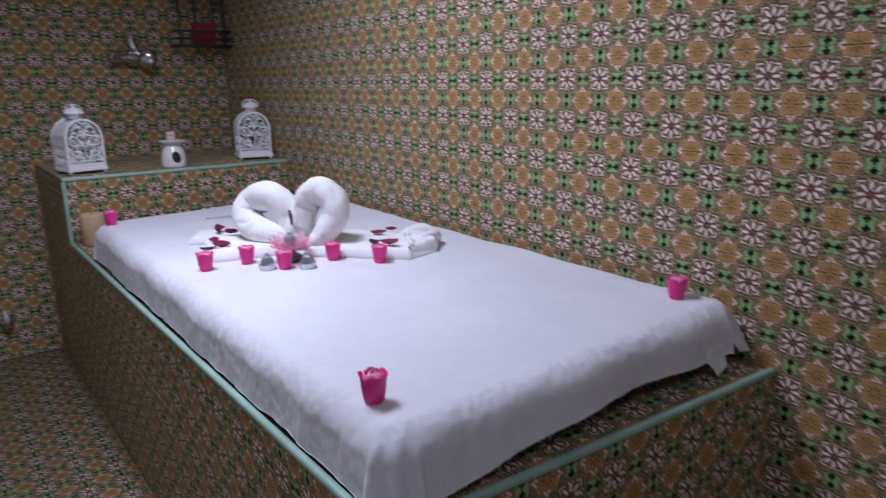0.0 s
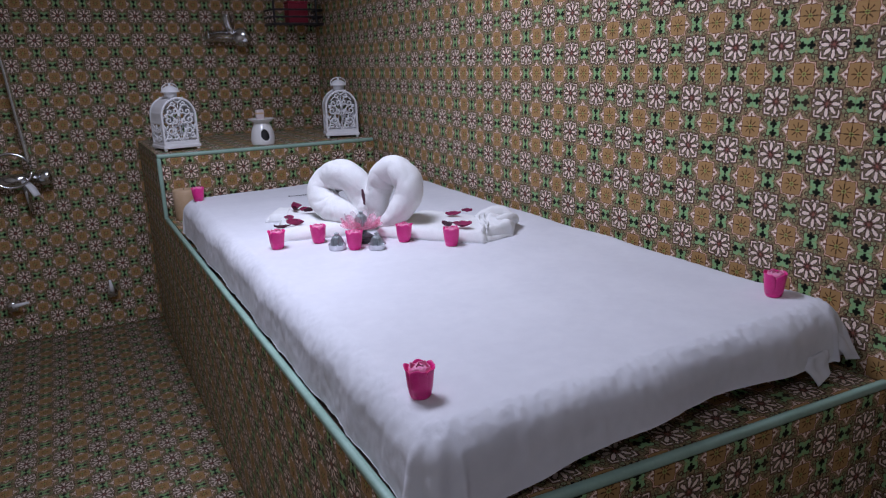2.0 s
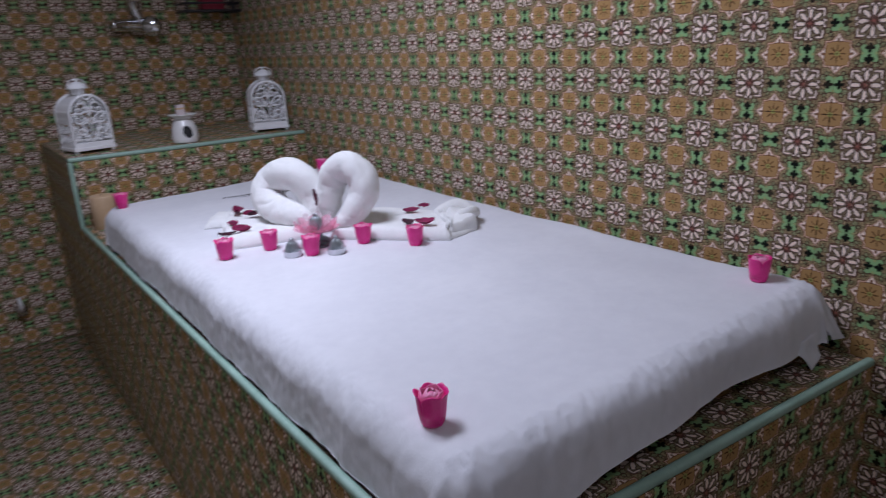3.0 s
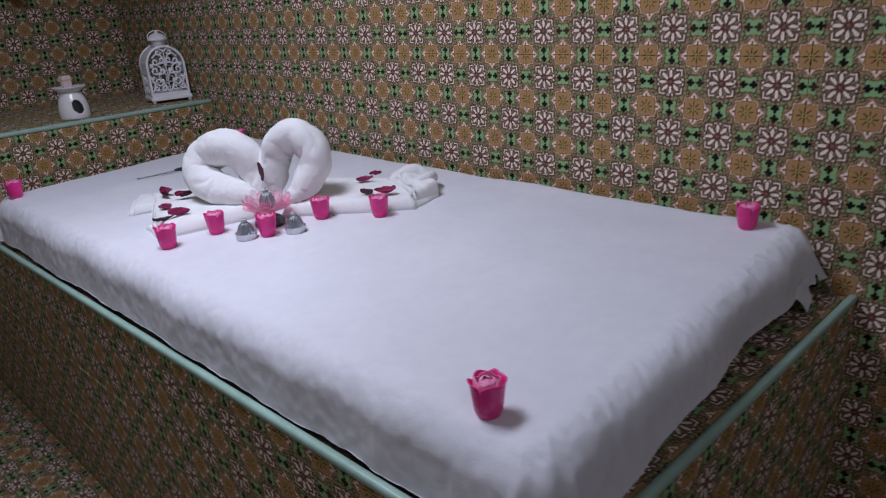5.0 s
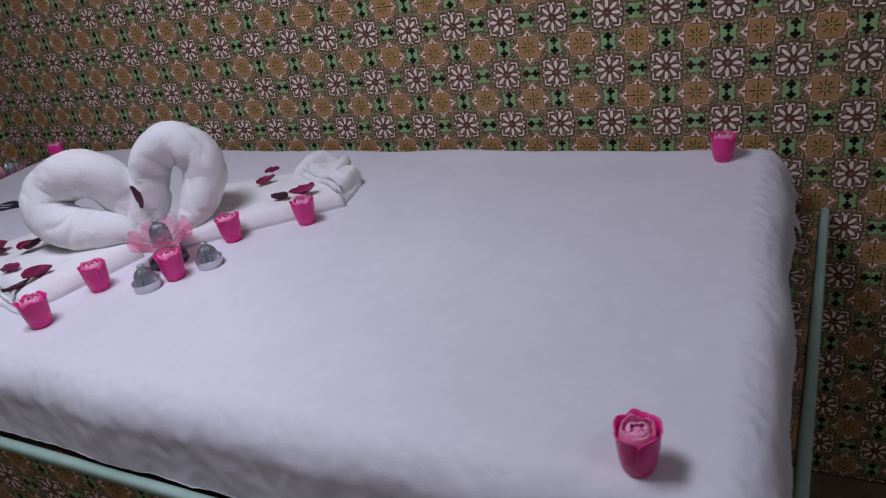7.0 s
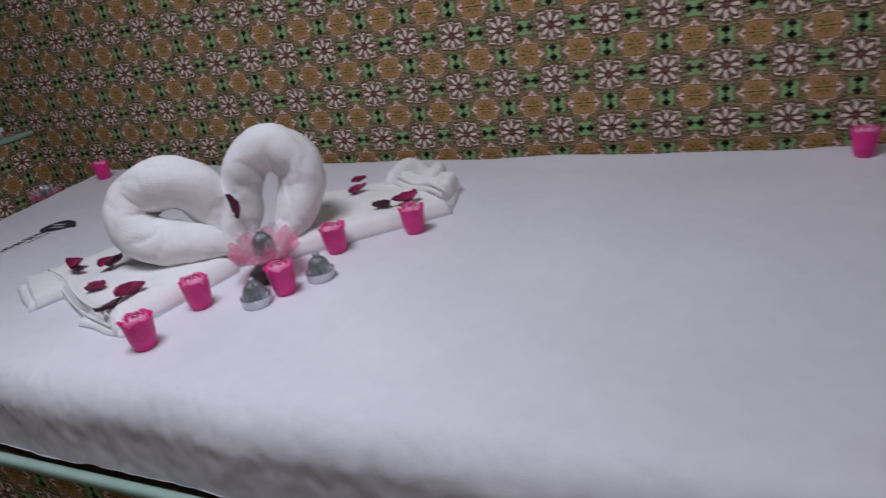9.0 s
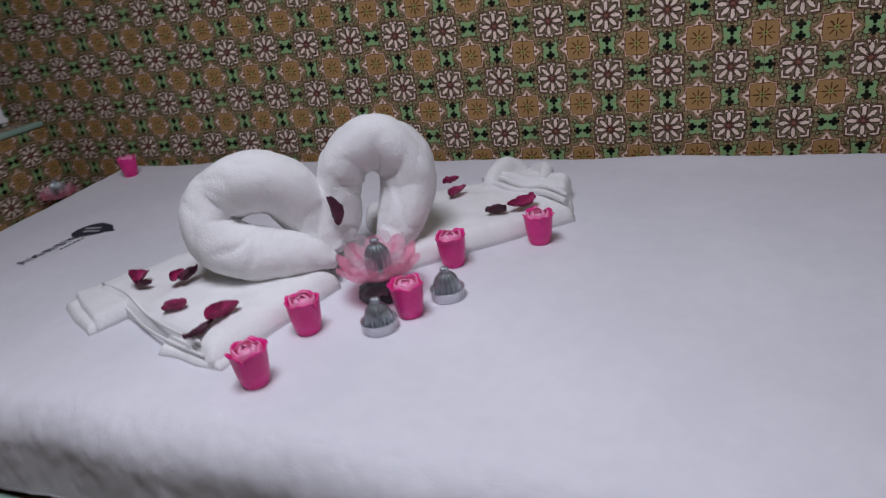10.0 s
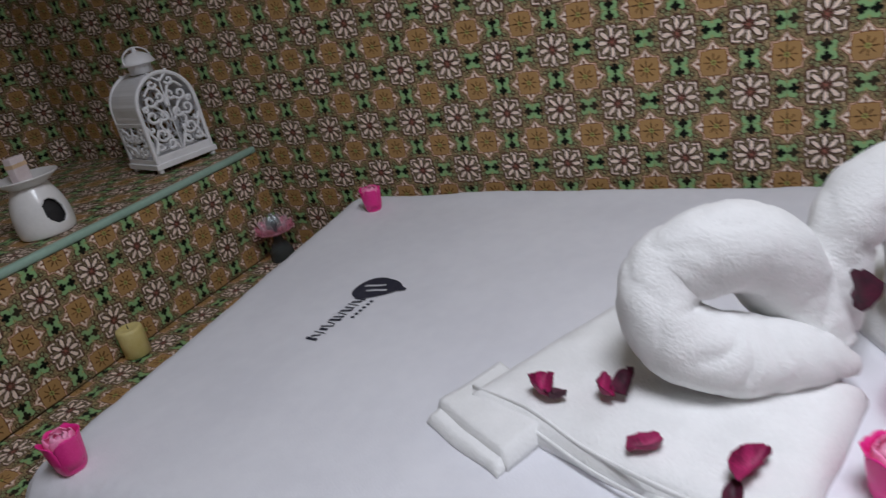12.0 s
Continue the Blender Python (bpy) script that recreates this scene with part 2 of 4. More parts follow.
def lathe_into(bm, profile, segments=24, m=None, wobble=None):
    """Turns (radius, height) pairs round the z axis."""
    m = m or Matrix()
    rings = []
    for i, (r, z) in enumerate(profile):
        ring = []
        for k in range(segments):
            a = 2 * math.pi * k / segments
            rr, zz = (r, z) if wobble is None else wobble(i, a, r, z)
            ring.append(bm.verts.new(m @ Vector((rr * math.cos(a), rr * math.sin(a), zz))))
        rings.append(ring)
    for a, b in zip(rings, rings[1:]):
        for k in range(segments):
            bm.faces.new((a[k], a[(k + 1) % segments], b[(k + 1) % segments], b[k]))
    for ring, flip in ((rings[0], True), (rings[-1], False)):
        bm.faces.new(ring[::-1] if flip else ring)


def lathe(profile, segments=24, m=None, wobble=None):
    bm = bmesh.new()
    lathe_into(bm, profile, segments, m, wobble)
    return bm


def smooth_path(points, steps):
    """Catmull-Rom through points (tuples of any length)."""
    pts = [np.array(p, float) for p in points]
    pts = [2 * pts[0] - pts[1], *pts, 2 * pts[-1] - pts[-2]]
    out = []
    for i in range(1, len(pts) - 2):
        a, b, c, d = pts[i - 1:i + 3]
        for k in range(steps):
            s = k / steps
            out.append(0.5 * (2 * b + (c - a) * s + (2 * a - 5 * b + 4 * c - d) * s ** 2 + (3 * b - a - 3 * c + d) * s ** 3))
    return out + [pts[-2]]


def tube_into(bm, path, radius, segments=8, flat=1.0, up=Vector((0, 0, 1)), lumps=0.0):
    """A tube along a path; radius is a number or one for each point. flat widens it along 'up'."""
    rings = []
    side = None
    for i, p in enumerate(path):
        p = Vector(p[:3])
        d = (Vector(path[min(i + 1, len(path) - 1)][:3]) - Vector(path[max(i - 1, 0)][:3])).normalized()
        s = d.cross(up) if side is None else side - d * side.dot(d)
        if s.length < 1e-4:
            s = d.orthogonal()
        side = s.normalized()
        w = d.cross(side).normalized()
        r = radius[i] if hasattr(radius, "__len__") else radius
        ring = []
        for k in range(segments):
            a = 2 * math.pi * k / segments
            v = p + (side * math.cos(a) + w * math.sin(a) * flat) * r
            if lumps:
                crease = (1 - abs(noise.noise(Vector((v.x * 22 + v.z * 8, v.y * 22 - v.z * 6, v.z * 14))))) ** 10
                v += (v - p).normalized() * lumps * (noise.noise(v * 15) + 0.4 * noise.noise(v * 44) + 0.22 * noise.noise(v * 120) - 0.75 * crease)
            ring.append(bm.verts.new(v))
        rings.append(ring)
    for a, b in zip(rings, rings[1:]):
        for k in range(segments):
            bm.faces.new((a[k], a[(k + 1) % segments], b[(k + 1) % segments], b[k]))
    bm.faces.new(rings[0][::-1])
    bm.faces.new(rings[-1])


def thing(name, label, category, at=(0, 0, 0), turn=0.0, group=""):
    ob = new(name)
    ob.empty_display_size = 0.05
    ob.matrix_world = pose(*at, 0, 0, turn)
    return tagged(ob, label, category, group)


def structure(name, bm, mat, label="", category="", smooth=False):
    ob = new(name, mesh_of(name, bm, mat, smooth))
    return tagged(ob, label, category, kind="structure")


# ---- the room ----
BACK, LEFT, FRONT, TOP = 3.53, -2.10, -1.00, 2.40
T = 0.006
WALL_R = structure("wall_east", box((T, FRONT - 0.1, -0.1), (0.12, BACK + 0.12, TOP)), GROUT, "long wall covered with patterned flower tiles", "wall")
WALL_B = structure("wall_north", box((LEFT, BACK + T, -0.1), (T - 0.002, BACK + 0.12, TOP)), GROUT, "end wall covered with patterned flower tiles", "wall")
FLOOR = structure("floor", box((LEFT, FRONT, -0.1), (T - 0.002, BACK + T - 0.002, -T)), GROUT, "floor of patterned flower tiles", "floor")
# Unseen walls close the room; their pale paint is chosen to bounce fill light.
structure("wall_west", box((LEFT - 0.12, FRONT - 0.1, -0.1), (LEFT, BACK + 0.12, TOP)), CREAM, "unseen plain wall, painted cream to bounce fill light", "wall")
structure("wall_south", box((LEFT, FRONT - 0.1, -0.1), (T - 0.002, FRONT, TOP)), PLASTER, "unseen plain wall, painted pale to bounce fill light", "wall")
structure("ceiling", box((LEFT - 0.12, FRONT - 0.1, TOP), (0.12, BACK + 0.12, TOP + 0.1)), PLASTER, "plain painted ceiling", "ceiling")

# ---- the tiled couch ----
PLAT_X, PLAT_Z = -0.885, 0.620
SHELF_Y, SHELF_Z = 2.870, 0.860


def front_y(x):
    """The couch's foot runs slightly out of square."""
    return 0.676 - 0.062 * x


def prism(points, z0, z1):
    bm = bmesh.new()
    lo = [bm.verts.new((x, y, z0)) for x, y in points]
    hi = [bm.verts.new((x, y, z1)) for x, y in points]
    n = len(points)
    bm.faces.new(lo[::-1])
    bm.faces.new(hi)
    for i in range(n):
        bm.faces.new((lo[i], lo[(i + 1) % n], hi[(i + 1) % n], hi[i]))
    return bm


couch = thing("massage_couch", "built-in couch tiled with patterned flower tiles, mint edge strips", "massage couch", (0, 0, 0))
fx, bx = PLAT_X + T, -0.001
base = part("base", prism([(bx, front_y(0) + T), (bx, SHELF_Y + 0.01), (fx, SHELF_Y + 0.01), (fx, front_y(fx) + T)], 0, PLAT_Z - T), GROUT, couch)
head = part("head_ledge", prism([(bx, SHELF_Y + T), (bx, BACK - 0.001), (fx, BACK - 0.001), (fx, SHELF_Y + T)], 0, SHELF_Z - T), GROUT, couch, "raised tiled ledge at the head")


def strip(name, a, b, w, h, label=""):
    """An edge strip: a quarter-round bar along a line."""
    a, b = Vector(a), Vector(b)
    bm = bmesh.new()
    box_into(bm, (0, -w / 2, -h / 2), ((b - a).length, w / 2, h / 2), min(w, h) * 0.42)
    bm.transform(Matrix.Translation(a) @ (b - a).to_track_quat("X", "Z").to_matrix().to_4x4())
    return part(name, bm, TRIM, couch, label, smooth=True)


S = 0.015
strip("edge_strip", (PLAT_X + 0.005, front_y(PLAT_X), PLAT_Z - 0.005), (PLAT_X + 0.005, SHELF_Y - 0.008, PLAT_Z - 0.005), S, S, "mint green edge strip")
strip("edge_strip", (PLAT_X, front_y(PLAT_X) + 0.006, PLAT_Z - 0.005), (-0.002, front_y(0) + 0.006, PLAT_Z - 0.005), S, S)
strip("edge_strip", (PLAT_X - 0.002, SHELF_Y + 0.005, SHELF_Z - 0.005), (-0.002, SHELF_Y + 0.005, SHELF_Z - 0.005), S, S)
strip("edge_strip", (PLAT_X + 0.004, SHELF_Y + 0.004, PLAT_Z - 0.01), (PLAT_X + 0.004, SHELF_Y + 0.004, SHELF_Z - 0.012), S, S)


# ---- mattress with its sheet ----
def bed_z(x, y):
    """The sheet's height: it rises a little towards the head and the wall."""
    lift = 0.008 * min(1, max(0, (y - 0.9) / 1.5)) + 0.007 * min(1, max(0, (x + 0.8) / 0.75))
    wall = 0.012 * min(1, max(0, (x + 0.12) / 0.09)) * max(0, noise.noise((2.0, y * 4.2, 1.0)) + 0.25)
    return 0.738 + lift + wall + 0.0022 * noise.noise((x * 5, y * 5, 3)) + 0.0010 * noise.noise((x * 14, y * 14, 3))


def sheet_mesh():
    x0, x1, y0, y1, z0, z1 = -0.868, -0.016, 0.742, 2.62, PLAT_Z + 0.004, 0.738
    bm = bmesh.new()
    nx, ny, over = 220, 400, 0.150
    r = 0.052

    def fold(s, lo, hi):
        """How far in the edge a strip of cloth lies, and how far it has dropped."""
        if s < lo:
            return lo, lo - s, -1
        if s > hi:
            return hi, s - hi, 1
        return s, 0.0, 0
    grid = []
    for i in range(nx + 1):
        row = []
        for j in range(ny + 1):
            s = x0 + r - over + (x1 - x0 - 2 * r + 2 * over) * i / nx
            yb = y1 - 0.075 * (x1 - min(max(s, x0), x1)) / (x1 - x0)
            t = y0 + r - over + (yb - y0 - 2 * r + 2 * over) * j / ny
            x, ox, sx = fold(s, x0 + r, x1 - r)
            y, oy, sy = fold(t, y0 + r, yb - r)
            o = (ox ** 4 + oy ** 4) ** 0.25
            arc = r * math.pi / 2
            # the hem hangs clear of the ledge, most of all half way along the foot
            across = min(1, max(0, (x - x0) / (x1 - x0)))
            if sy < 0:
                rise = 0.003 + 0.027 * math.sin(math.pi * across ** 1.15) ** 1.3 + 0.012 * across + 0.010 * across * noise.noise((x * 7.0, 1.0, 2.0))
            else:
                rise = 0.001 + 0.009 * noise.noise((3.0, y * 5.0, 2.0)) + 0.004 * noise.noise((3.0, y * 17.0, 2.0))
            o = min(o, arc + z1 - r - z0 - max(0.0, rise))
            if o <= 0:
                z, out = z1, 0
            elif o < arc:
                z, out = z1 - r * (1 - math.cos(o / r)), r * math.sin(o / r)
            else:
                z, out = z1 - r - (o - arc), r + (0.16 if sy < 0 else 0.08) * (o - arc)
            n = math.hypot(ox, oy) or 1
            if sx and sy:
                # gathered corner
                out *= 1.0 + 0.09 * math.sin(9 * math.atan2(oy, ox)) * min(1, max(0, o / arc - 0.35))
            x, y = x + sx * out * (ox / n), y + sy * out * (oy / n)
            side = min(1.0, o / arc)
            z += bed_z(x, y) - z1
            z = max(z, z0)
            ripple = noise.noise((x * 34 + y * 9, y * 34 - x * 9, z * 16)) + 0.6 * noise.noise((x * 80, y * 80, z * 60))
            push = side * (0.0085 * noise.noise((x * 7, y * 7, 7)) + (0.0019 if sy < 0 else 0.0021) * ripple)
            z += (0.0013 if sy < 0 else 0.0011) * min(1, max(0, o / 0.02)) * ripple * (1 if o < arc else 0.3)
            if sy < 0 or sx < 0:
                rim = max(0, 1 - abs(o - 0.022) / 0.034) ** 0.6 if o > 0 or min(s - x0 - r, t - y0 - r) < 0.02 else 0
                gather = (1 - abs(noise.noise((x * 85 + y * 20, y * 85 - x * 14, 11)))) ** 7 + 0.6 * (1 - abs(noise.noise((x * 95, y * 95, 17)))) ** 6
                z += (0.0030 if sy < 0 else 0.0018) * rim * (gather - 0.35)
            x, y = x + sx * push * (ox / n), y + sy * push * (oy / n)
            row.append(bm.verts.new((min(x, -0.004), y, z)))
        grid.append(row)
    for i in range(nx):
        for j in range(ny):
            bm.faces.new((grid[i][j], grid[i + 1][j], grid[i + 1][j + 1], grid[i][j + 1]))
    return bm


def cloth_patch(quad, thick, nu=16, nv=16, lump=0.004, freq=30.0):
    """A piece of cloth spanned between four corners, with two sides and crumpled."""
    q = [Vector(p) for p in quad]
    normal = (q[1] - q[0]).cross(q[3] - q[0]).normalized()
    bm = bmesh.new()
    sheets = []
    for s in (0.5, -0.5):
        g = []
        for i in range(nu + 1):
            row = []
            for j in range(nv + 1):
                u, v = i / nu, j / nv
                p = (q[0] * (1 - u) + q[1] * u) * (1 - v) + (q[3] * (1 - u) + q[2] * u) * v
                inner = min(u, v, 1 - u, 1 - v)
                p = p + normal * (lump * noise.noise(p * freq) + s * thick * min(1, 0.25 + inner * 10))
                row.append(bm.verts.new(p))
            g.append(row)
        sheets.append(g)
    a, b = sheets
    for i in range(nu):
        for j in range(nv):
            bm.faces.new((a[i][j], a[i + 1][j], a[i + 1][j + 1], a[i][j + 1]))
            bm.faces.new((b[i][j + 1], b[i + 1][j + 1], b[i + 1][j], b[i][j]))
    rim = [(i, 0) for i in range(nu)] + [(nu, j) for j in range(nv)] + [(i, nv) for i in range(nu, 0, -1)] + [(0, j) for j in range(nv, 0, -1)]
    for (i, j), (k, l) in zip(rim, rim[1:] + rim[:1]):
        bm.faces.new((a[k][l], a[i][j], b[i][j], b[k][l]))
    return bm


mattress = thing("mattress", "thick mattress under a white terry sheet on the couch", "mattress", (0, 0, 0))
part("core", box((-0.800, 0.850, PLAT_Z + 0.001), (-0.05, 2.50, 0.722), 0.02), SHEET, mattress)
part("sheet", sheet_mesh(), SHEET, mattress, "white sheet with drooping corners", smooth=True)
part("sheet_corner", cloth_patch([(-0.016, 0.775, 0.715), (-0.012, 0.722, 0.650), (-0.045, 0.730, 0.652), (-0.075, 0.742, 0.690)], 0.004, 24, 24, lump=0.008, freq=34.0), SHEET, mattress, "loose corner of the sheet hanging down", smooth=True)
part("sheet_corner", cloth_patch([(-0.085, 0.742, 0.680), (-0.092, 0.726, 0.640), (-0.132, 0.722, 0.626), (-0.165, 0.742, 0.672)], 0.004, 24, 24, lump=0.008, freq=38.0), SHEET, mattress, smooth=True)


def on_bed(x, y, up=0.0):
    return (x, y, bed_z(x, y) + up)


# ---- unseen ceiling fittings, added over the main light and the fill ----
for place, power, softness in LAMPS:
    lamp = thing("added_lamp_fitting", "unseen round white ceiling downlight with a shallow reflector, added over each light", "lamp", place, 0, "ceiling downlights")
    part("mount", lathe([(0.075, -0.001), (0.078, -0.004), (0.078, -0.022), (0.050, -0.026)], 36), LACQUER, lamp, smooth=True)
    part("shade", lathe([(0.050, -0.024), (0.140, -0.028), (0.145, -0.050), (0.142, -0.050), (0.136, -0.030), (0.050, -0.028)], 36), LACQUER, lamp, "shallow white reflector", smooth=True)


# ---- rose candles ----
def petal_shell(bm, angle, spread, profile, thick, tip):
    """One petal: a curved shell round the axis from (radius, height) pairs, its top rounded."""
    nu, nv = 8, len(profile) - 1
    sides = []
    for off in (0, -thick):
        g = []
        for i in range(nu + 1):
            u = i / nu * 2 - 1
            row = []
            for j, (r, z) in enumerate(profile):
                f = j / nv
                w = spread * (1 - 0.35 * f * f)
                a = angle + u * w
                zz = z - tip * f * f * (abs(u) ** 2.2) + 0.0011 * f ** 3 * math.sin(5.0 * u + 7.0 * angle)
                rr = r + off + 0.0007 * f ** 2 * math.sin(6.5 * u + 4.0 * angle) - 0.0010 * abs(u) + 0.0014 * f * f * (1 - u * u)
                row.append(bm.verts.new((rr * math.cos(a), rr * math.sin(a), zz)))
            g.append(row)
        sides.append(g)
    o, n = sides
    for i in range(nu):
        for j in range(nv):
            bm.faces.new((o[i][j], o[i + 1][j], o[i + 1][j + 1], o[i][j + 1]))
            bm.faces.new((n[i][j + 1], n[i + 1][j + 1], n[i + 1][j], n[i][j]))
    for i in range(nu):
        bm.faces.new((o[i][nv], o[i + 1][nv], n[i + 1][nv], n[i][nv]))
        bm.faces.new((o[i + 1][0], o[i][0], n[i][0], n[i + 1][0]))
    for j in range(nv):
        bm.faces.new((o[0][j], o[0][j + 1], n[0][j + 1], n[0][j]))
        bm.faces.new((o[nu][j + 1], o[nu][j], n[nu][j], n[nu][j + 1]))


def rose_candle():
    t = thing("rose_candle", "small bright pink rose-shaped candle on the white sheet", "candle", (0, 0, 0), 0, "rose candles on the bed")
    prof = [(0.011, 0), (0.0145, 0.0008), (0.0168, 0.005), (0.0184, 0.014), (0.0192, 0.024), (0.0200, 0.033), (0.0185, 0.036), (0.010, 0.0365)]
    part("cup", lathe(prof, 28), PINK, t, smooth=True)
    for k in range(5):
        bm = bmesh.new()
        a = k * 2 * math.pi / 5 + 0.3 * math.sin(k * 5)
        flare = 0.0012 + 0.0030 * max(0, math.sin(k * 3 + 1))
        petal_shell(bm, a, 0.93, [(0.0180, 0.008), (0.0200, 0.020), (0.0212, 0.032), (0.0218, 0.041), (0.0216 + flare * 0.3, 0.0460), (0.0214 + flare * 0.8, 0.0490 + 0.0010 * math.sin(k * 7))], 0.0014, 0.0040)
        part("outer_petal", bm, PINK, t, smooth=True)
    for k in range(4):
        bm = bmesh.new()
        lip = 0.0005 * math.sin(k * 4)
        petal_shell(bm, 0.5 + k * 1.57, 0.98, [(0.0186, 0.028), (0.0186, 0.038), (0.0178, 0.0445), (0.0164 + lip, 0.0492), (0.0152 + lip, 0.0512)], 0.0013, 0.0036)
        part("inner_petal", bm, PINK_PALE, t, "paler inner petal", smooth=True)
    for k in range(3):
        bm = bmesh.new()
        petal_shell(bm, 1.1 + k * 2.09, 1.15, [(0.0128, 0.034), (0.0126, 0.041), (0.0112, 0.0468), (0.0088, 0.0496), (0.0066, 0.0500)], 0.0013, 0.0030)
        part("inner_petal", bm, WHITE_WAX, t, "pale rose-white inner petal", smooth=True)
    part("heart", lathe([(0.0185, 0.033), (0.0180, 0.0385), (0.0110, 0.0420), (0.0060, 0.0440), (0.0040, 0.0470), (0.0015, 0.0475)], 18, wobble=lambda i, a, r, z: (r * (1 + 0.10 * math.sin(3 * a + i)), z)), PINK_PALE, t, "pale pink heart", smooth=True)
    for piece in t.children:
        piece.data.transform(Matrix.Diagonal((0.885, 0.885, 0.91, 1)))
    return t


ROSES = ((-0.816, 0.857, 10), (-0.098, 0.846, 40), (-0.767, 1.710, 15), (-0.663, 1.707, 80), (-0.611, 1.597, 120), (-0.483, 1.588, 200), (-0.405, 1.489, 260), (-0.819, 2.460, 30), (-0.122, 2.500, 75))
first = rose_candle()
first.matrix_world = pose(*on_bed(*ROSES[0][:2], -0.0008), 0, 0, ROSES[0][2])
for x, y, turn in ROSES[1:]:
    copy_thing(first, pose(*on_bed(x, y, -0.0008), 0, 0, turn))


# ---- towel swans ----
HEART, ALONG, AHEAD = Vector((-0.478, 1.768, 0)), Vector((0.64, -0.77, 0)), Vector((-0.77, -0.64, 0))


def swan_neck(pts, bend, deep):
    """A rolled towel bent in the heart's plane: along, height, radius, ahead."""
    path = smooth_path([(*(HEART + ALONG * s + AHEAD * f + Vector((0, 0, 0.748 + h))), r) for s, h, r, f in pts], 15)
    bm = bmesh.new()
    tube_into(bm, path, [p[3] for p in path], 64, deep, up=AHEAD, lumps=0.0034)
    # folds that fan out from the inner side of the tight bend
    bm.normal_update()
    shifts = []
    for v in bm.verts:
        p = v.co - HEART
        s, h = p.dot(ALONG) - bend[0], p.z - 0.748 - bend[1]
        far = math.hypot(s, h)
        fan = math.atan2(h, s) + 0.25 * noise.noise(v.co * 18)
        near = max(0, 1 - abs(far - 0.032) / 0.045) * max(0, math.cos(fan - bend[2])) ** 0.5
        fold = (1 - abs(math.sin(fan * 4.5))) ** 2
        shifts.append(v.normal * (-0.0062 * fold + 0.0020) * near)
    for v, d in zip(bm.verts, shifts):
        v.co += d
    return bm


def towel_pad(quad, thick, lump=0.004, seed=0.0, n=40, edge=0.028):
    """A folded towel lying on the bed: soft top, rounded rim, two layers to be seen at its edge."""
    bm = bmesh.new()
    q = [Vector((*p, 0)) for p in quad]
    top, low = [], []
    for i in range(n + 1):
        a, b = [], []
        for j in range(n + 1):
            u, v = i / n, j / n
            p = (q[0] * (1 - u) + q[1] * u) * (1 - v) + (q[3] * (1 - u) + q[2] * u) * v
            wave = 0.006 * noise.noise((p.x * 16, p.y * 16, seed))
            p = p + Vector((wave, -wave, 0)) * (1 if min(u, v, 1 - u, 1 - v) < 0.02 else 0.6)
            d = min(u * (q[1] - q[0]).length, (1 - u) * (q[1] - q[0]).length, v * (q[3] - q[0]).length, (1 - v) * (q[3] - q[0]).length)
            k = min(1, d / edge)
            h = thick * (0.30 + 0.70 * math.sqrt(max(0, 1 - (1 - k) ** 2)))
            h += lump * k * (noise.noise((p.x * 14, p.y * 14, seed)) + 0.4 * noise.noise((p.x * 45, p.y * 45, seed)))
            base = bed_z(p.x, p.y)
            a.append(bm.verts.new((p.x, p.y, base + h)))
            b.append(bm.verts.new((p.x, p.y, base + 0.0006)))
        top.append(a)
        low.append(b)
    for i in range(n):
        for j in range(n):
            bm.faces.new((top[i][j], top[i + 1][j], top[i + 1][j + 1], top[i][j + 1]))
            bm.faces.new((low[i][j + 1], low[i + 1][j + 1], low[i + 1][j], low[i][j]))
    rim = [(i, 0) for i in range(n)] + [(n, j) for j in range(n)] + [(i, n) for i in range(n, 0, -1)] + [(0, j) for j in range(n, 0, -1)]
    for (i, j), (k, l) in zip(rim, rim[1:] + rim[:1]):
        bm.faces.new((top[k][l], top[i][j], low[i][j], low[k][l]))
    bmesh.ops.recalc_face_normals(bm, faces=bm.faces)
    return bm


def hem(bm, a, b, up, r=0.0016, bend=0.005):
    path = smooth_path([Vector(on_bed(a[0] + (b[0] - a[0]) * s + bend * math.sin(s * 7), a[1] + (b[1] - a[1]) * s, up + 0.003 * math.sin(s * 9))) for s in (0, 0.25, 0.5, 0.75, 1)], 5)
    tube_into(bm, path, r, 8, 1.8)
    return bm


swan = thing("towel_swan", "white terry towel rolled into a swan, its folded wing spread out", "towel", (0, 0, 0), 0, "pair of towel swans forming a heart")
part("neck", swan_neck([(-0.012, 0.028, 0.009, 0.078), (-0.045, 0.040, 0.026, 0.064), (-0.098, 0.050, 0.0355, 0.044), (-0.142, 0.067, 0.0365, 0.024), (-0.155, 0.098, 0.036, 0.008), (-0.137, 0.123, 0.037, -0.004), (-0.094, 0.137, 0.040, 0.008), (-0.055, 0.122, 0.038, 0.012), (-0.030, 0.082, 0.034, 0.016), (-0.014, 0.048, 0.025, 0.036), (-0.006, 0.028, 0.015, 0.050)], (-0.100, 0.090, radians(205)), 1.22), TOWEL, swan, smooth=True)
part("wing", towel_pad([(-0.560, 1.715), (-0.752, 1.772), (-0.640, 2.070), (-0.440, 1.960)], 0.028, 0.005, 1.0), TOWEL, swan, "flat folded wing of the towel", smooth=True)
part("rolled_end", towel_pad([(-0.645, 1.965), (-0.722, 2.003), (-0.668, 2.100), (-0.575, 2.060)], 0.011, 0.002, 4.0, 24, 0.005), TOWEL, swan, smooth=True)
part("rolled_end", towel_pad([(-0.640, 1.958), (-0.712, 1.996), (-0.655, 2.096), (-0.570, 2.052)], 0.021, 0.003, 5.0, 24, 0.006), TOWEL, swan, smooth=True)
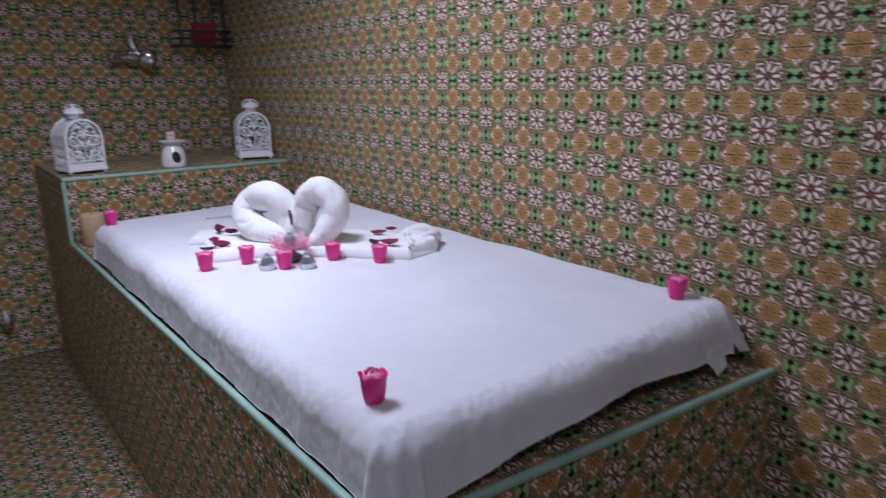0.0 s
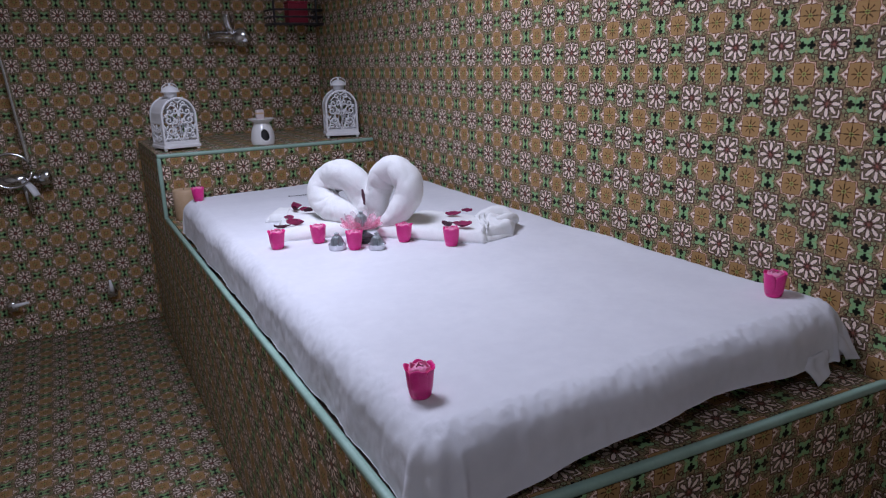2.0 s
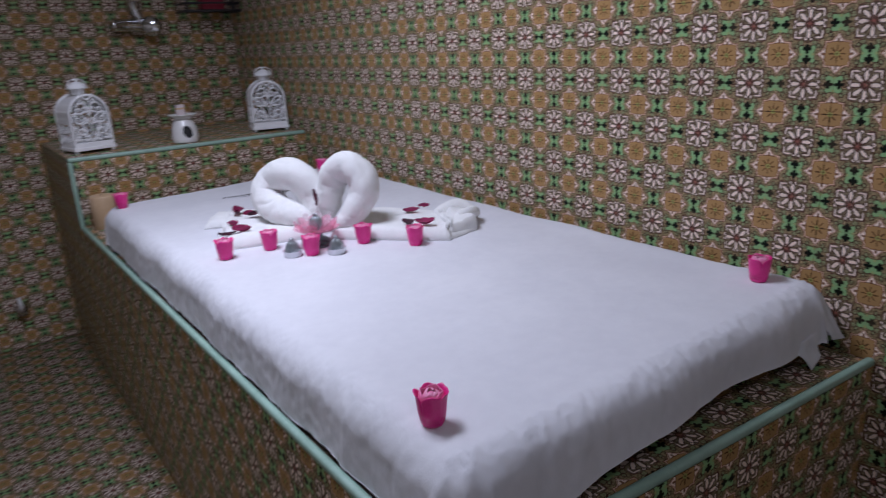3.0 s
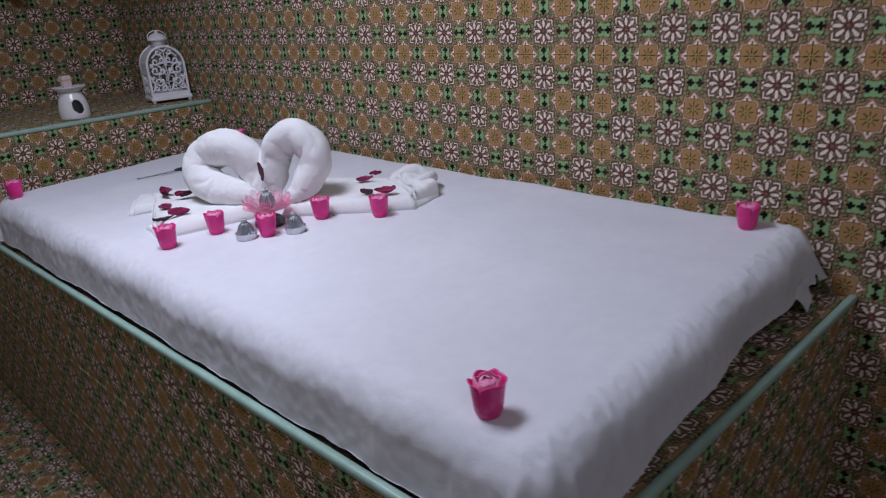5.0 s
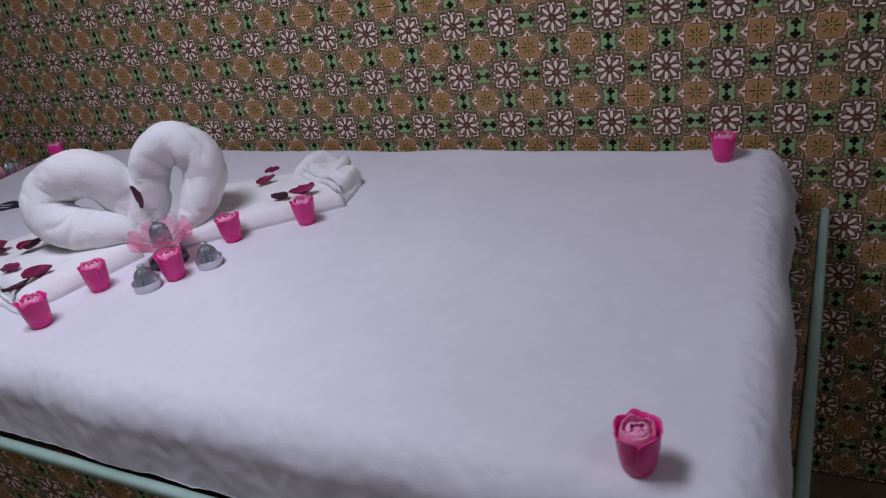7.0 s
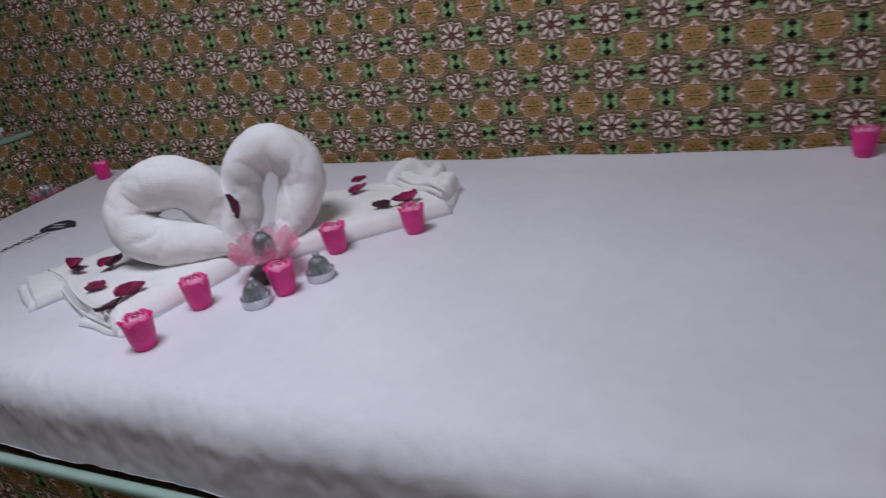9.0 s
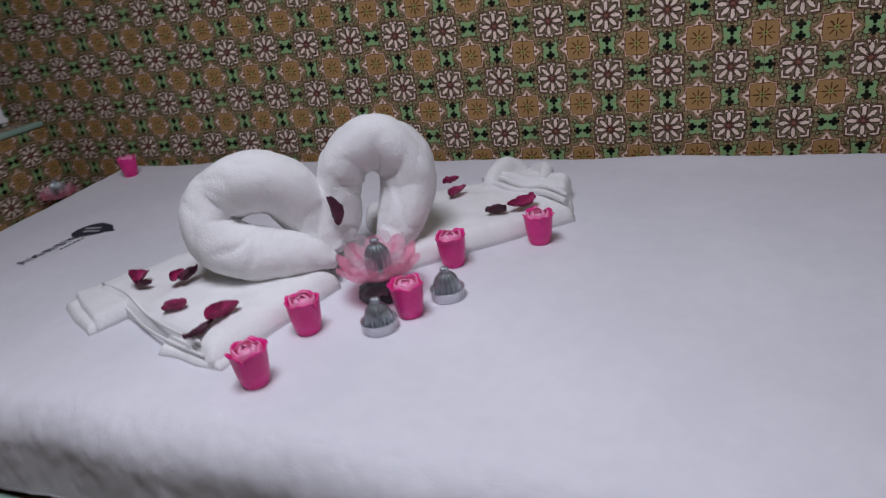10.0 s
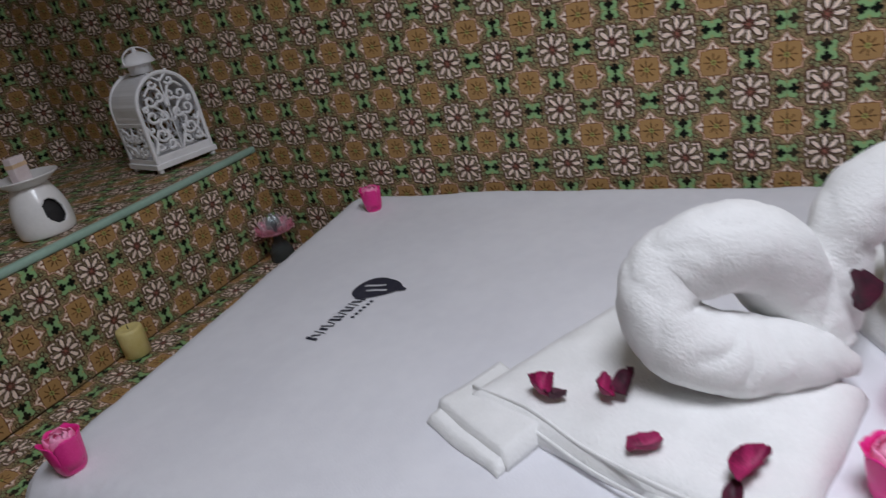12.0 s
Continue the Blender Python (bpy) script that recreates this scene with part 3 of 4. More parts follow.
part("under_fold", towel_pad([(-0.690, 1.758), (-0.757, 1.766), (-0.741, 1.868), (-0.680, 1.890)], 0.009, 0.002, 6.0, 20, 0.006), TOWEL, swan, smooth=True)
part("hem", hem(hem(bmesh.new(), (-0.628, 2.060), (-0.742, 1.800), 0.023), (-0.645, 2.055), (-0.752, 1.790), 0.012), TOWEL, swan, smooth=True)

swan = thing("towel_swan", "white terry towel rolled into a swan with a ruffled wing", "towel", (0, 0, 0), 0, "pair of towel swans forming a heart")
part("neck", swan_neck([(0.050, 0.020, 0.008, 0.085), (0.066, 0.032, 0.021, 0.070), (0.092, 0.056, 0.032, 0.052), (0.111, 0.092, 0.0355, 0.034), (0.110, 0.131, 0.0370, 0.028), (0.078, 0.157, 0.0375, 0.024), (0.040, 0.144, 0.0335, 0.016), (0.020, 0.102, 0.0285, 0.018), (0.013, 0.060, 0.0255, 0.026), (0.010, 0.034, 0.016, 0.034)], (0.067, 0.100, radians(100)), 1.28), TOWEL, swan, smooth=True)
part("wing", towel_pad([(-0.530, 1.668), (-0.333, 1.452), (-0.200, 1.565), (-0.325, 1.800)], 0.028, 0.006, 2.0), TOWEL, swan, "flat folded wing of the towel", smooth=True)
part("under_fold", towel_pad([(-0.330, 1.458), (-0.232, 1.476), (-0.185, 1.560), (-0.255, 1.585)], 0.012, 0.004, 9.0, 20, 0.008), TOWEL, swan, smooth=True)
part("ruffle", towel_pad([(-0.322, 1.472), (-0.232, 1.474), (-0.168, 1.556), (-0.232, 1.612)], 0.034, 0.015, 12.0, 44, 0.016), TOWEL, swan, "crumpled towel end", smooth=True)


def standing_fold(pts, radius, flat):
    bm = bmesh.new()
    path = smooth_path([on_bed(x, y, up) for x, y, up in pts], 8)
    size = [radius * (0.45 + 0.55 * math.sin(math.pi * min(1, 0.12 + 0.80 * k / (len(path) - 1)))) for k in range(len(path))]
    tube_into(bm, path, size, 20, flat, lumps=0.0028)
    return bm


part("ruffle", standing_fold([(-0.262, 1.604, 0.022), (-0.228, 1.602, 0.030), (-0.196, 1.590, 0.033), (-0.174, 1.568, 0.020)], 0.017, 1.25), TOWEL, swan, "upright fold of the towel end", smooth=True)
part("ruffle", standing_fold([(-0.256, 1.520, 0.034), (-0.220, 1.520, 0.036), (-0.186, 1.540, 0.026), (-0.168, 1.556, 0.014)], 0.012, 1.2), TOWEL, swan, smooth=True)
part("hem", hem(hem(bmesh.new(), (-0.330, 1.468), (-0.246, 1.618), 0.031, 0.0030), (-0.318, 1.468), (-0.232, 1.612), 0.035, 0.0024), TOWEL, swan, smooth=True)


# ---- dried petals ----
def dried_petal(x, y, z, length, width, turn, tilt, mat, curl=0.4):
    bm = bmesh.new()
    n, m = 9, 6
    sides = []
    for off in (0.0005, -0.0005):
        g = []
        for i in range(n + 1):
            u = i / n
            half = width / 2 * (math.sin(math.pi * min(1, u * 0.92 + 0.06)) ** 0.7)
            row = []
            for j in range(m + 1):
                v = j / m * 2 - 1
                px, py = (u - 0.5) * length, v * half * (1.1 + 0.45 * noise.noise((u * 7, v * 2, x * 50))) + 0.0035 * math.sin(u * 4 + x * 90)
                pz = curl * (1.5 * v * v * half + (u - 0.5) ** 2 * length * 0.8) + 0.0030 * noise.noise((u * 5, v * 4, y * 40)) + off
                row.append(bm.verts.new((px, py, pz)))
            g.append(row)
        sides.append(g)
    o, d = sides
    for i in range(n):
        for j in range(m):
            bm.faces.new((o[i][j], o[i + 1][j], o[i + 1][j + 1], o[i][j + 1]))
            bm.faces.new((d[i][j + 1], d[i + 1][j + 1], d[i + 1][j], d[i][j]))
    label = "dark crimson dried flower petal on the white towel" if mat is PETAL else "nearly black dried flower petal on the white towel"
    ob = part("dried_petal", bm, mat, None, label, smooth=True)
    ob.matrix_world = pose(x, y, z - 0.0030, tilt * 0.6, 0, turn)
    return tagged(ob, category="petal", group="dried petals on the towels")


for row in (
    (-0.632, 1.982, 0.782, 0.034, 0.020, 20, 20, PETAL, 0.9), (-0.640, 1.970, 0.781, 0.022, 0.012, 80, 30, PETAL_DARK, 0.8),
    (-0.625, 1.926, 0.784, 0.040, 0.013, 30, 40, PETAL, 0.8), (-0.617, 1.907, 0.785, 0.036, 0.019, 20, -30, PETAL_DARK, 0.7),
    (-0.686, 1.878, 0.777, 0.030, 0.017, 140, 8, PETAL, 0.8), (-0.692, 1.800, 0.777, 0.044, 0.020, -14, 8, PETAL, 0.9),
    (-0.724, 1.810, 0.773, 0.042, 0.014, -20, -10, PETAL_DARK, 0.6),
    (-0.250, 1.673, 0.779, 0.030, 0.015, 140, 10, PETAL, 0.7), (-0.314, 1.638, 0.784, 0.042, 0.017, 160, 14, PETAL, 0.7),
    (-0.381, 1.556, 0.780, 0.030, 0.020, 100, 30, PETAL_DARK, 0.8), (-0.352, 1.526, 0.782, 0.048, 0.019, 140, -25, PETAL, 0.7),
):
    dried_petal(*row)
ob = dried_petal(-0.527, 1.722, 0.836, 0.042, 0.021, 0, 0, PETAL_DARK)
ob.matrix_world = Matrix.Translation((-0.533, 1.726, 0.840)) @ Vector((0.10, -0.12, -1)).to_track_quat("X", "Z").to_matrix().to_4x4() @ pose(0, 0, 0, -35, 0, 0)
ob["label"] = "nearly black dried petal stuck between the swans' heads"


# ---- silver ribbed tea candles ----
def tea_candle(at, cup=True):
    t = thing("tea_candle", "silver ribbed dome candle in a thin aluminium cup" if cup else "silver ribbed dome candle standing in a pink glass lotus", "candle", at, 0, "silver dome candles")
    if cup:
        part("cup", lathe([(0.0198, 0), (0.0204, 0.0006), (0.0212, 0.0125), (0.0218, 0.0132), (0.0206, 0.0132), (0.0202, 0.003), (0.002, 0.0025)], 32), ALU, t, "thin aluminium cup", smooth=True)

    def ribs(i, a, r, z):
        return r * (1 + 0.13 * math.cos(14 * a) * (0.2 + min(1, r / 0.012))), z
    part("dome", lathe([(0.0146, 0.003), (0.0146, 0.013), (0.0138, 0.020), (0.0116, 0.027), (0.0082, 0.032), (0.0048, 0.0345), (0.0045, 0.0365), (0.0055, 0.038), (0.0040, 0.0405), (0.0015, 0.041)], 90, wobble=ribs), SILVER, t, "silver ribbed dome", smooth=True)
    return t


tea_candle(on_bed(-0.646, 1.621))
tea_candle(on_bed(-0.566, 1.566))


# ---- glass lotus bowls ----
def lotus(at, turn, label, scale=1.0, stem=0.0):
    t = thing("lotus_bowl", label, "candle holder", at, turn, "glass lotus candle holders")
    raised = Matrix.Translation((0, 0, stem))
    rise = 1 + stem / (0.034 * scale)
    part("foot", lathe([(r * scale, z * scale * rise) for r, z in ((0.031, 0), (0.032, 0.004), (0.031, 0.012), (0.022, 0.019), (0.014, 0.022), (0.012, 0.029), (0.018, 0.034))], 12), GREY_GLASS, t, "smoky glass foot")
    part("dish", lathe([(r * scale, z * scale + stem) for r, z in ((0.018, 0.033), (0.034, 0.036), (0.040, 0.040), (0.036, 0.041), (0.012, 0.040))], 24), CLEAR_GLASS, t, "clear glass dish", smooth=True)
    for ring, count, r0, r1, z0, z1, wide in ((0, 9, 0.024, 0.052, 0.036, 0.047, 0.0160), (1, 9, 0.023, 0.050, 0.038, 0.060, 0.0135), (2, 8, 0.021, 0.041, 0.041, 0.070, 0.0105)):
        for k in range(count):
            a = 2 * math.pi * (k + 0.5 * (ring % 2)) / count
            bm = bmesh.new()
            rows = []
            for f, w in ((0, 0.45), (0.2, 0.75), (0.45, 0.98), (0.65, 1.0), (0.82, 0.90), (0.94, 0.70), (1.0, 0.38)):
                r, z = (r0 + (r1 - r0) * f ** 0.8) * scale, (z0 + (z1 - z0) * f ** 1.5) * scale
                half = wide * w * scale
                cup = 0.22 * half
                line = [(-1, 0.0), (-0.5, 0.7), (0, 1.0), (0.5, 0.7), (1, 0.0)]
                low = [Vector((r + cup * h, u * half, z - cup * h * 0.6)) for u, h in line]
                high = [p + Vector((-0.0016, 0, 0.0026)) * scale * (1 - abs(u)) for p, (u, h) in zip(low, line)]
                rows.append(low + high[-2:0:-1])
            vs = [[bm.verts.new(raised @ (Matrix.Rotation(a, 3, "Z") @ p)) for p in row] for row in rows]
            for p, q in zip(vs, vs[1:]):
                for i in range(8):
                    bm.faces.new((p[i], p[(i + 1) % 8], q[(i + 1) % 8], q[i]))
            bm.faces.new(vs[0][::-1])
            bm.faces.new(vs[-1])
            bmesh.ops.recalc_face_normals(bm, faces=bm.faces)
            part("glass_petal", bm, CLEAR_GLASS if ring == 2 else PINK_GLASS, t, "clear inner glass petal" if ring == 2 else "", smooth=False)
    return t


lotus(on_bed(-0.569, 1.652), 10, "pink and clear glass lotus bowl on a smoky foot")
tea_candle(on_bed(-0.569, 1.652, 0.0360), False)
lotus((-0.080, 2.810, PLAT_Z + 0.001), 25, "pink glass lotus bowl on a tall dark foot behind the mattress", 0.86, 0.034)
tea_candle((-0.080, 2.810, PLAT_Z + 0.0695), False)

# ---- candles in the gap behind the mattress ----
t = thing("pillar_candle", "short pale yellow pillar candle beside the tiled ledge", "candle", (-0.470, 2.840, PLAT_Z + 0.001))
part("wax", lathe([(0.021, 0), (0.023, 0.002), (0.0235, 0.05), (0.022, 0.055), (0.018, 0.056), (0.012, 0.053)], 28), YELLOW, t, smooth=True)
part("wick", lathe([(0.0010, 0.052), (0.0010, 0.060)], 6), BLACK, t)
t = thing("pillar_candle", "short beige pillar candle beside the tiled ledge", "candle", (-0.815, 2.800, PLAT_Z + 0.001))
part("wax", lathe([(0.039, 0), (0.041, 0.002), (0.042, 0.108), (0.040, 0.113), (0.026, 0.114), (0.016, 0.110)], 28), BEIGE, t, smooth=True)
part("wick", lathe([(0.0010, 0.110), (0.0010, 0.118)], 6), BLACK, t)

# ---- printed mark on the sheet ----
mark = thing("sheet_print", "dark leaf-shaped printed mark with a line of writing on the sheet", "print", (0, 0, 0))


def flat_patch(outline, up):
    bm = bmesh.new()
    c = Vector((sum(p[0] for p in outline) / len(outline), sum(p[1] for p in outline) / len(outline)))
    mid = bm.verts.new(on_bed(c.x, c.y, up))
    vs = [bm.verts.new(on_bed(x, y, up)) for x, y in outline]
    for a, b in zip(vs, vs[1:] + vs[:1]):
        bm.faces.new((mid, a, b))
    return bm


LOGO, READ = Vector((-0.412, 2.316)), Vector((-0.16, -0.987))
CROSS = Vector((-READ.y, READ.x))


def logo_point(u, v):
    p = LOGO + READ * u + CROSS * v
    return (p.x, p.y)


leaf = [logo_point(0.037 * math.cos(a) + (0.010 if abs(a) < 0.2 else 0), 0.031 * math.sin(a) * (1 - 0.30 * math.cos(a)) + 0.010 * max(0, math.cos(a))) for a in np.linspace(-math.pi, math.pi, 28)[:-1]]
part("leaf", flat_patch(leaf, 0.0012), INK, mark)
for u, v, l, w in ((-0.012, 0.004, 0.022, 0.0025), (0.008, -0.005, 0.024, 0.0025), (0.000, 0.008, 0.016, 0.002), (-0.004, -0.009, 0.014, 0.002)):
    part("mark_stroke", flat_patch([logo_point(u - l / 2, v - w - 0.003), logo_point(u + l / 2, v - w + 0.004), logo_point(u + l / 2, v + w + 0.004), logo_point(u - l / 2, v + w - 0.003)], 0.0020), PALE_INK, mark, "pale stroke inside the leaf")
for k in range(15):
    c = Vector((-0.436 - 0.0080 * k, 2.324 + 0.0008 * k))
    h, w = 0.0064 + 0.0036 * abs(math.sin(k * 1.7)), 0.0009 + 0.0008 * (k % 3)
    lean = 0.002 * math.sin(k * 2.3)
    part("writing_bar", flat_patch([(c.x - w - lean, c.y - h), (c.x + w - lean, c.y - h), (c.x + w + lean, c.y + h), (c.x - w + lean, c.y + h)], 0.0012), INK, mark)
for k in range(6):
    c = Vector((-0.448 - 0.0085 * k, 2.303 + 0.0008 * k))
    part("writing_bar", flat_patch([(c.x - 0.0022, c.y - 0.0028), (c.x + 0.0022, c.y - 0.0028), (c.x + 0.0022, c.y + 0.0030), (c.x - 0.0022, c.y + 0.0030)], 0.0012), INK, mark)


# ---- lanterns ----
def lantern(at, turn, label):
    """A white metal lantern: arched pierced fronts, a ribbed roof that bends over, dome and ring."""
    t = thing("lantern", label, "lantern", at, turn, "white lanterns on the ledge")
    W, D, H, F = 0.068, 0.062, 0.202, 0.012
    spring = H - W

    def arch(w, inset=0.0, n=18):
        pts = [(w, F), (w, F + spring - 0.02)]
        pts += [(w * math.cos(a), spring + (H - spring) * math.sin(a) * (w / W)) for a in np.linspace(0, math.pi, n)]
        return pts + [(-w, F + spring - 0.02), (-w, F)]
    outer = arch(W)
    # mantle: sides and roof in one bent sheet with pressed ribs
    bm = bmesh.new()
    rows = []
    dense = []
    SIDE = 0.096
    roof = [(W, F + SIDE), *outer[1:-1], (-W, F + SIDE)]
    for (x0, z0), (x1, z1) in zip(roof, roof[1:]):
        steps = max(1, int(math.hypot(x1 - x0, z1 - z0) / 0.006))
        dense += [(x0 + (x1 - x0) * k / steps, z0 + (z1 - z0) * k / steps) for k in range(steps)]
    dense.append(roof[-1])
    for shrink in (1.0, 0.972):
        rows.append([[bm.verts.new((x * shrink * (1 + (0.012 if i % 4 < 2 and 0 < j < 7 else 0)), -D + 2 * D * j / 7, F + (z - F) * (1 if shrink == 1 else 0.985))) for j in range(8)] for i, (x, z) in enumerate(dense)])
    for g, flip in ((rows[0], False), (rows[1], True)):
        for a, b in zip(g, g[1:]):
            for j in range(7):
                f = (a[j], a[j + 1], b[j + 1], b[j])
                bm.faces.new(f[::-1] if flip else f)
    for j in (0, 7):
        for i in range(len(dense) - 1):
            bm.faces.new((rows[0][i][j], rows[0][i + 1][j], rows[1][i + 1][j], rows[1][i][j]))
    part("mantle", bm, LACQUER, t, "bent sheet roof with pressed ribs")
    for sx in (-1, 1):
        bm = bmesh.new()
        x = sx * W
        for lo, hi in (((-D, F + 0.008), (-D + 0.008, F + SIDE)), ((D - 0.008, F + 0.008), (D, F + SIDE)), ((-D, F + SIDE - 0.004), (D, F + SIDE + 0.004)), ((-D, F + 0.008), (D, F + 0.020))):
            box_into(bm, (x - 0.0022, lo[0], lo[1]), (x + 0.0022, hi[0], hi[1]), 0.0008)
        side = part("side_frame", bm, LACQUER, t)
        bm = bmesh.new()
        for sy in (-1, 1):
            for cy, cz, rad, a0, turns in ((0.030, 0.040, 0.014, 2.6, 1.5), (0.014, 0.034, 0.010, -0.6, -1.3), (0.044, 0.056, 0.009, 3.4, 1.2), (0.030, 0.074, 0.013, 3.8, 1.35), (0.012, 0.068, 0.011, -0.4, -1.4), (0.044, 0.082, 0.008, 0.5, 1.1)):
                spiral = []
                for k in range(13):
                    a = a0 + turns * 2 * math.pi * k / 12 * 0.8
                    rr = rad * (1 - 0.72 * k / 12)
                    spiral.append(Vector((x, sy * (cy + rr * math.cos(a)), F + cz + rr * math.sin(a))))
                tube_into(bm, spiral, [0.0034 - 0.0008 * k / 12 for k in range(13)], 6, up=Vector((1, 0, 0)))
        tube_into(bm, [Vector((x, 0, F + z)) for z in (0.014, 0.05, 0.096)], 0.0022, 6, up=Vector((1, 0, 0)))
        part("scrollwork", bm, LACQUER, side, "pierced white scrollwork", smooth=True)
    # base
    part("base_plate", box((-W - 0.006, -D - 0.006, F - 0.002), (W + 0.006, D + 0.006, F + 0.010), 0.002), LACQUER, t)
    for sx in (-1, 1):
        for sy in (-1, 1):
            part("foot", lathe([(0.003, 0), (0.0062, 0.0015), (0.0070, 0.006), (0.0052, 0.0105), (0.004, 0.012)], 14, Matrix.Translation((sx * (W - 0.004), sy * (D - 0.004), 0))), LACQUER, t, smooth=True)
    # fronts with scrolls
    for sy in (-1, 1):
        y = sy * D
        bm = bmesh.new()
        path = [Vector((x * 0.965, y, z)) for x, z in smooth_path(outer, 4)]
        tube_into(bm, path, 0.0046, 8, up=Vector((0, 1, 0)))
        box_into(bm, (-W, y - 0.003, F + 0.008), (W, y + 0.003, F + 0.026), 0.001)
        front = part("front_frame" if sy < 0 else "back_frame", bm, LACQUER, t, smooth=False)
        bm = bmesh.new()
        for sx in (-1, 1):
            for cx, cz, r, a0, turns in ((0.034, 0.066, 0.017, 2.6, 1.5), (0.020, 0.043, 0.011, -0.6, -1.3), (0.047, 0.044, 0.010, 3.4, 1.2), (0.040, 0.106, 0.014, 3.8, 1.35), (0.016, 0.104, 0.012, -0.4, -1.4), (0.034, 0.138, 0.013, 3.6, 1.3), (0.013, 0.142, 0.011, -0.7, -1.3), (0.020, 0.170, 0.010, 3.2, 1.2), (0.050, 0.122, 0.007, 0.5, 1.0), (0.052, 0.082, 0.007, 0.5, -1.0)):
                pts = []
                for k in range(15):
                    s = k / 14
                    a = a0 + turns * 2 * math.pi * s * 0.8
                    rr = r * (1 - 0.72 * s)
                    pts.append(Vector((sx * (cx + rr * math.cos(a)), y, F + cz + rr * math.sin(a))))
                tube_into(bm, pts, [0.0039 - 0.0009 * k / 14 for k in range(15)], 6, up=Vector((0, 1, 0)))
            for pts in (((0.003, 0.026), (0.014, 0.052), (0.030, 0.084), (0.024, 0.094)), ((0.004, 0.086), (0.022, 0.118), (0.044, 0.130), (0.056, 0.120)), ((0.002, 0.118), (0.010, 0.155), (0.028, 0.164), (0.044, 0.150)), ((0.060, 0.030), (0.050, 0.056), (0.056, 0.072), (0.062, 0.090)), ((0.0, 0.172), (0.010, 0.180), (0.018, 0.186), (0.022, 0.194))):
                path = smooth_path([(sx * a, y, F + b) for a, b in pts], 5)
                tube_into(bm, path, 0.0031, 6, up=Vector((0, 1, 0)))
        tube_into(bm, [Vector((0, y, F + z)) for z in (0.018, 0.05, 0.09, 0.13, 0.18)], 0.0018, 6, up=Vector((0, 1, 0)))
        part("scrollwork", bm, LACQUER, front, "pierced white scrollwork", smooth=True)
    # chimney, cap and ring
    part("chimney", lathe([(0.024, H + F - 0.010), (0.024, H + F + 0.008), (0.026, H + F + 0.010)], 24), LACQUER, t, smooth=True)
    part("cap", lathe([(0.034, H + F + 0.009), (0.036, H + F + 0.011), (0.033, H + F + 0.016), (0.026, H + F + 0.026), (0.014, H + F + 0.033), (0.005, H + F + 0.035), (0.005, H + F + 0.041), (0.002, H + F + 0.043)], 28), LACQUER, t, "domed cap", smooth=True)
    bm = bmesh.new()
    ring = [Vector((0.034 * math.cos(a), 0.006 * math.cos(a), H + F + 0.020 + 0.024 * math.sin(a))) for a in np.linspace(-0.35, math.pi + 0.35, 26)]
    tube_into(bm, ring, 0.0018, 8, up=Vector((0, 1, 0)))
    part("carrying_ring", bm, LACQUER, t, "thin white wire ring", smooth=True)
    return t


lantern((-0.787, 3.040, SHELF_Z), 12, "white metal lantern with scrollwork at the open end of the ledge")
lantern((-0.086, 3.036, SHELF_Z), -14, "white metal lantern with scrollwork on the ledge beside the wall")

# ---- oil burner ----
t = thing("oil_burner", "white ceramic oil burner with a dark oval opening, on the ledge", "oil burner", (-0.460, 2.955, SHELF_Z), -90)


def burner_wall(bm):
    """A hollow pot with a real oval hole towards its own +x side."""
    prof = [(0.040, 0.0), (0.046, 0.004), (0.048, 0.020), (0.047, 0.040), (0.043, 0.060), (0.035, 0.080), (0.030, 0.090)]
    prof = [tuple(p) for p in smooth_path(prof, 8)]
    seg = 112
    outer, inner = [], []
    for r, z in prof:
        outer.append([bm.verts.new((r * math.cos(2 * math.pi * k / seg), r * math.sin(2 * math.pi * k / seg), z)) for k in range(seg)])
        inner.append([bm.verts.new(((r - 0.005) * math.cos(2 * math.pi * k / seg), (r - 0.005) * math.sin(2 * math.pi * k / seg), max(z, 0.003))) for k in range(seg)])

    def solid(i, k):
        if not (0 <= i < len(prof) - 1):
            return True
        a = (k + 0.5) % seg
        a = a - seg if a > seg / 2 else a
        z = (prof[i][1] + prof[i + 1][1]) / 2
        return ((a + 60 * (z - 0.04)) / 7.2) ** 2 + ((z - 0.042) / 0.023) ** 2 > 1
    for i in range(len(prof) - 1):
        for k in range(seg):
            n = (k + 1) % seg
            if solid(i, k):
                bm.faces.new((outer[i][k], outer[i][n], outer[i + 1][n], outer[i + 1][k]))
                bm.faces.new((inner[i + 1][k], inner[i + 1][n], inner[i][n], inner[i][k]))
                if not solid(i, k + 1):
                    bm.faces.new((outer[i][n], inner[i][n], inner[i + 1][n], outer[i + 1][n]))
                if not solid(i, k - 1):
                    bm.faces.new((outer[i][k], outer[i + 1][k], inner[i + 1][k], inner[i][k]))
                if not solid(i + 1, k):
                    bm.faces.new((outer[i + 1][k], outer[i + 1][n], inner[i + 1][n], inner[i + 1][k]))
                if i and not solid(i - 1, k):
                    bm.faces.new((outer[i][n], outer[i][k], inner[i][k], inner[i][n]))
    bm.faces.new(outer[0][::-1])
    return bm


part("pot", burner_wall(bmesh.new()), CERAMIC, t, smooth=True)
part("dish", lathe([(0.026, 0.088), (0.034, 0.092), (0.052, 0.104), (0.054, 0.107), (0.050, 0.107), (0.030, 0.097)], 40), CERAMIC, t, "shallow ceramic dish", smooth=True)
# Black core fills the hollow so the oval opening reads dark.
part("dark_core", lathe([(0.036, 0.004), (0.0395, 0.020), (0.0385, 0.044), (0.0340, 0.066), (0.026, 0.084)], 32), BLACK, t, "black core behind the opening")
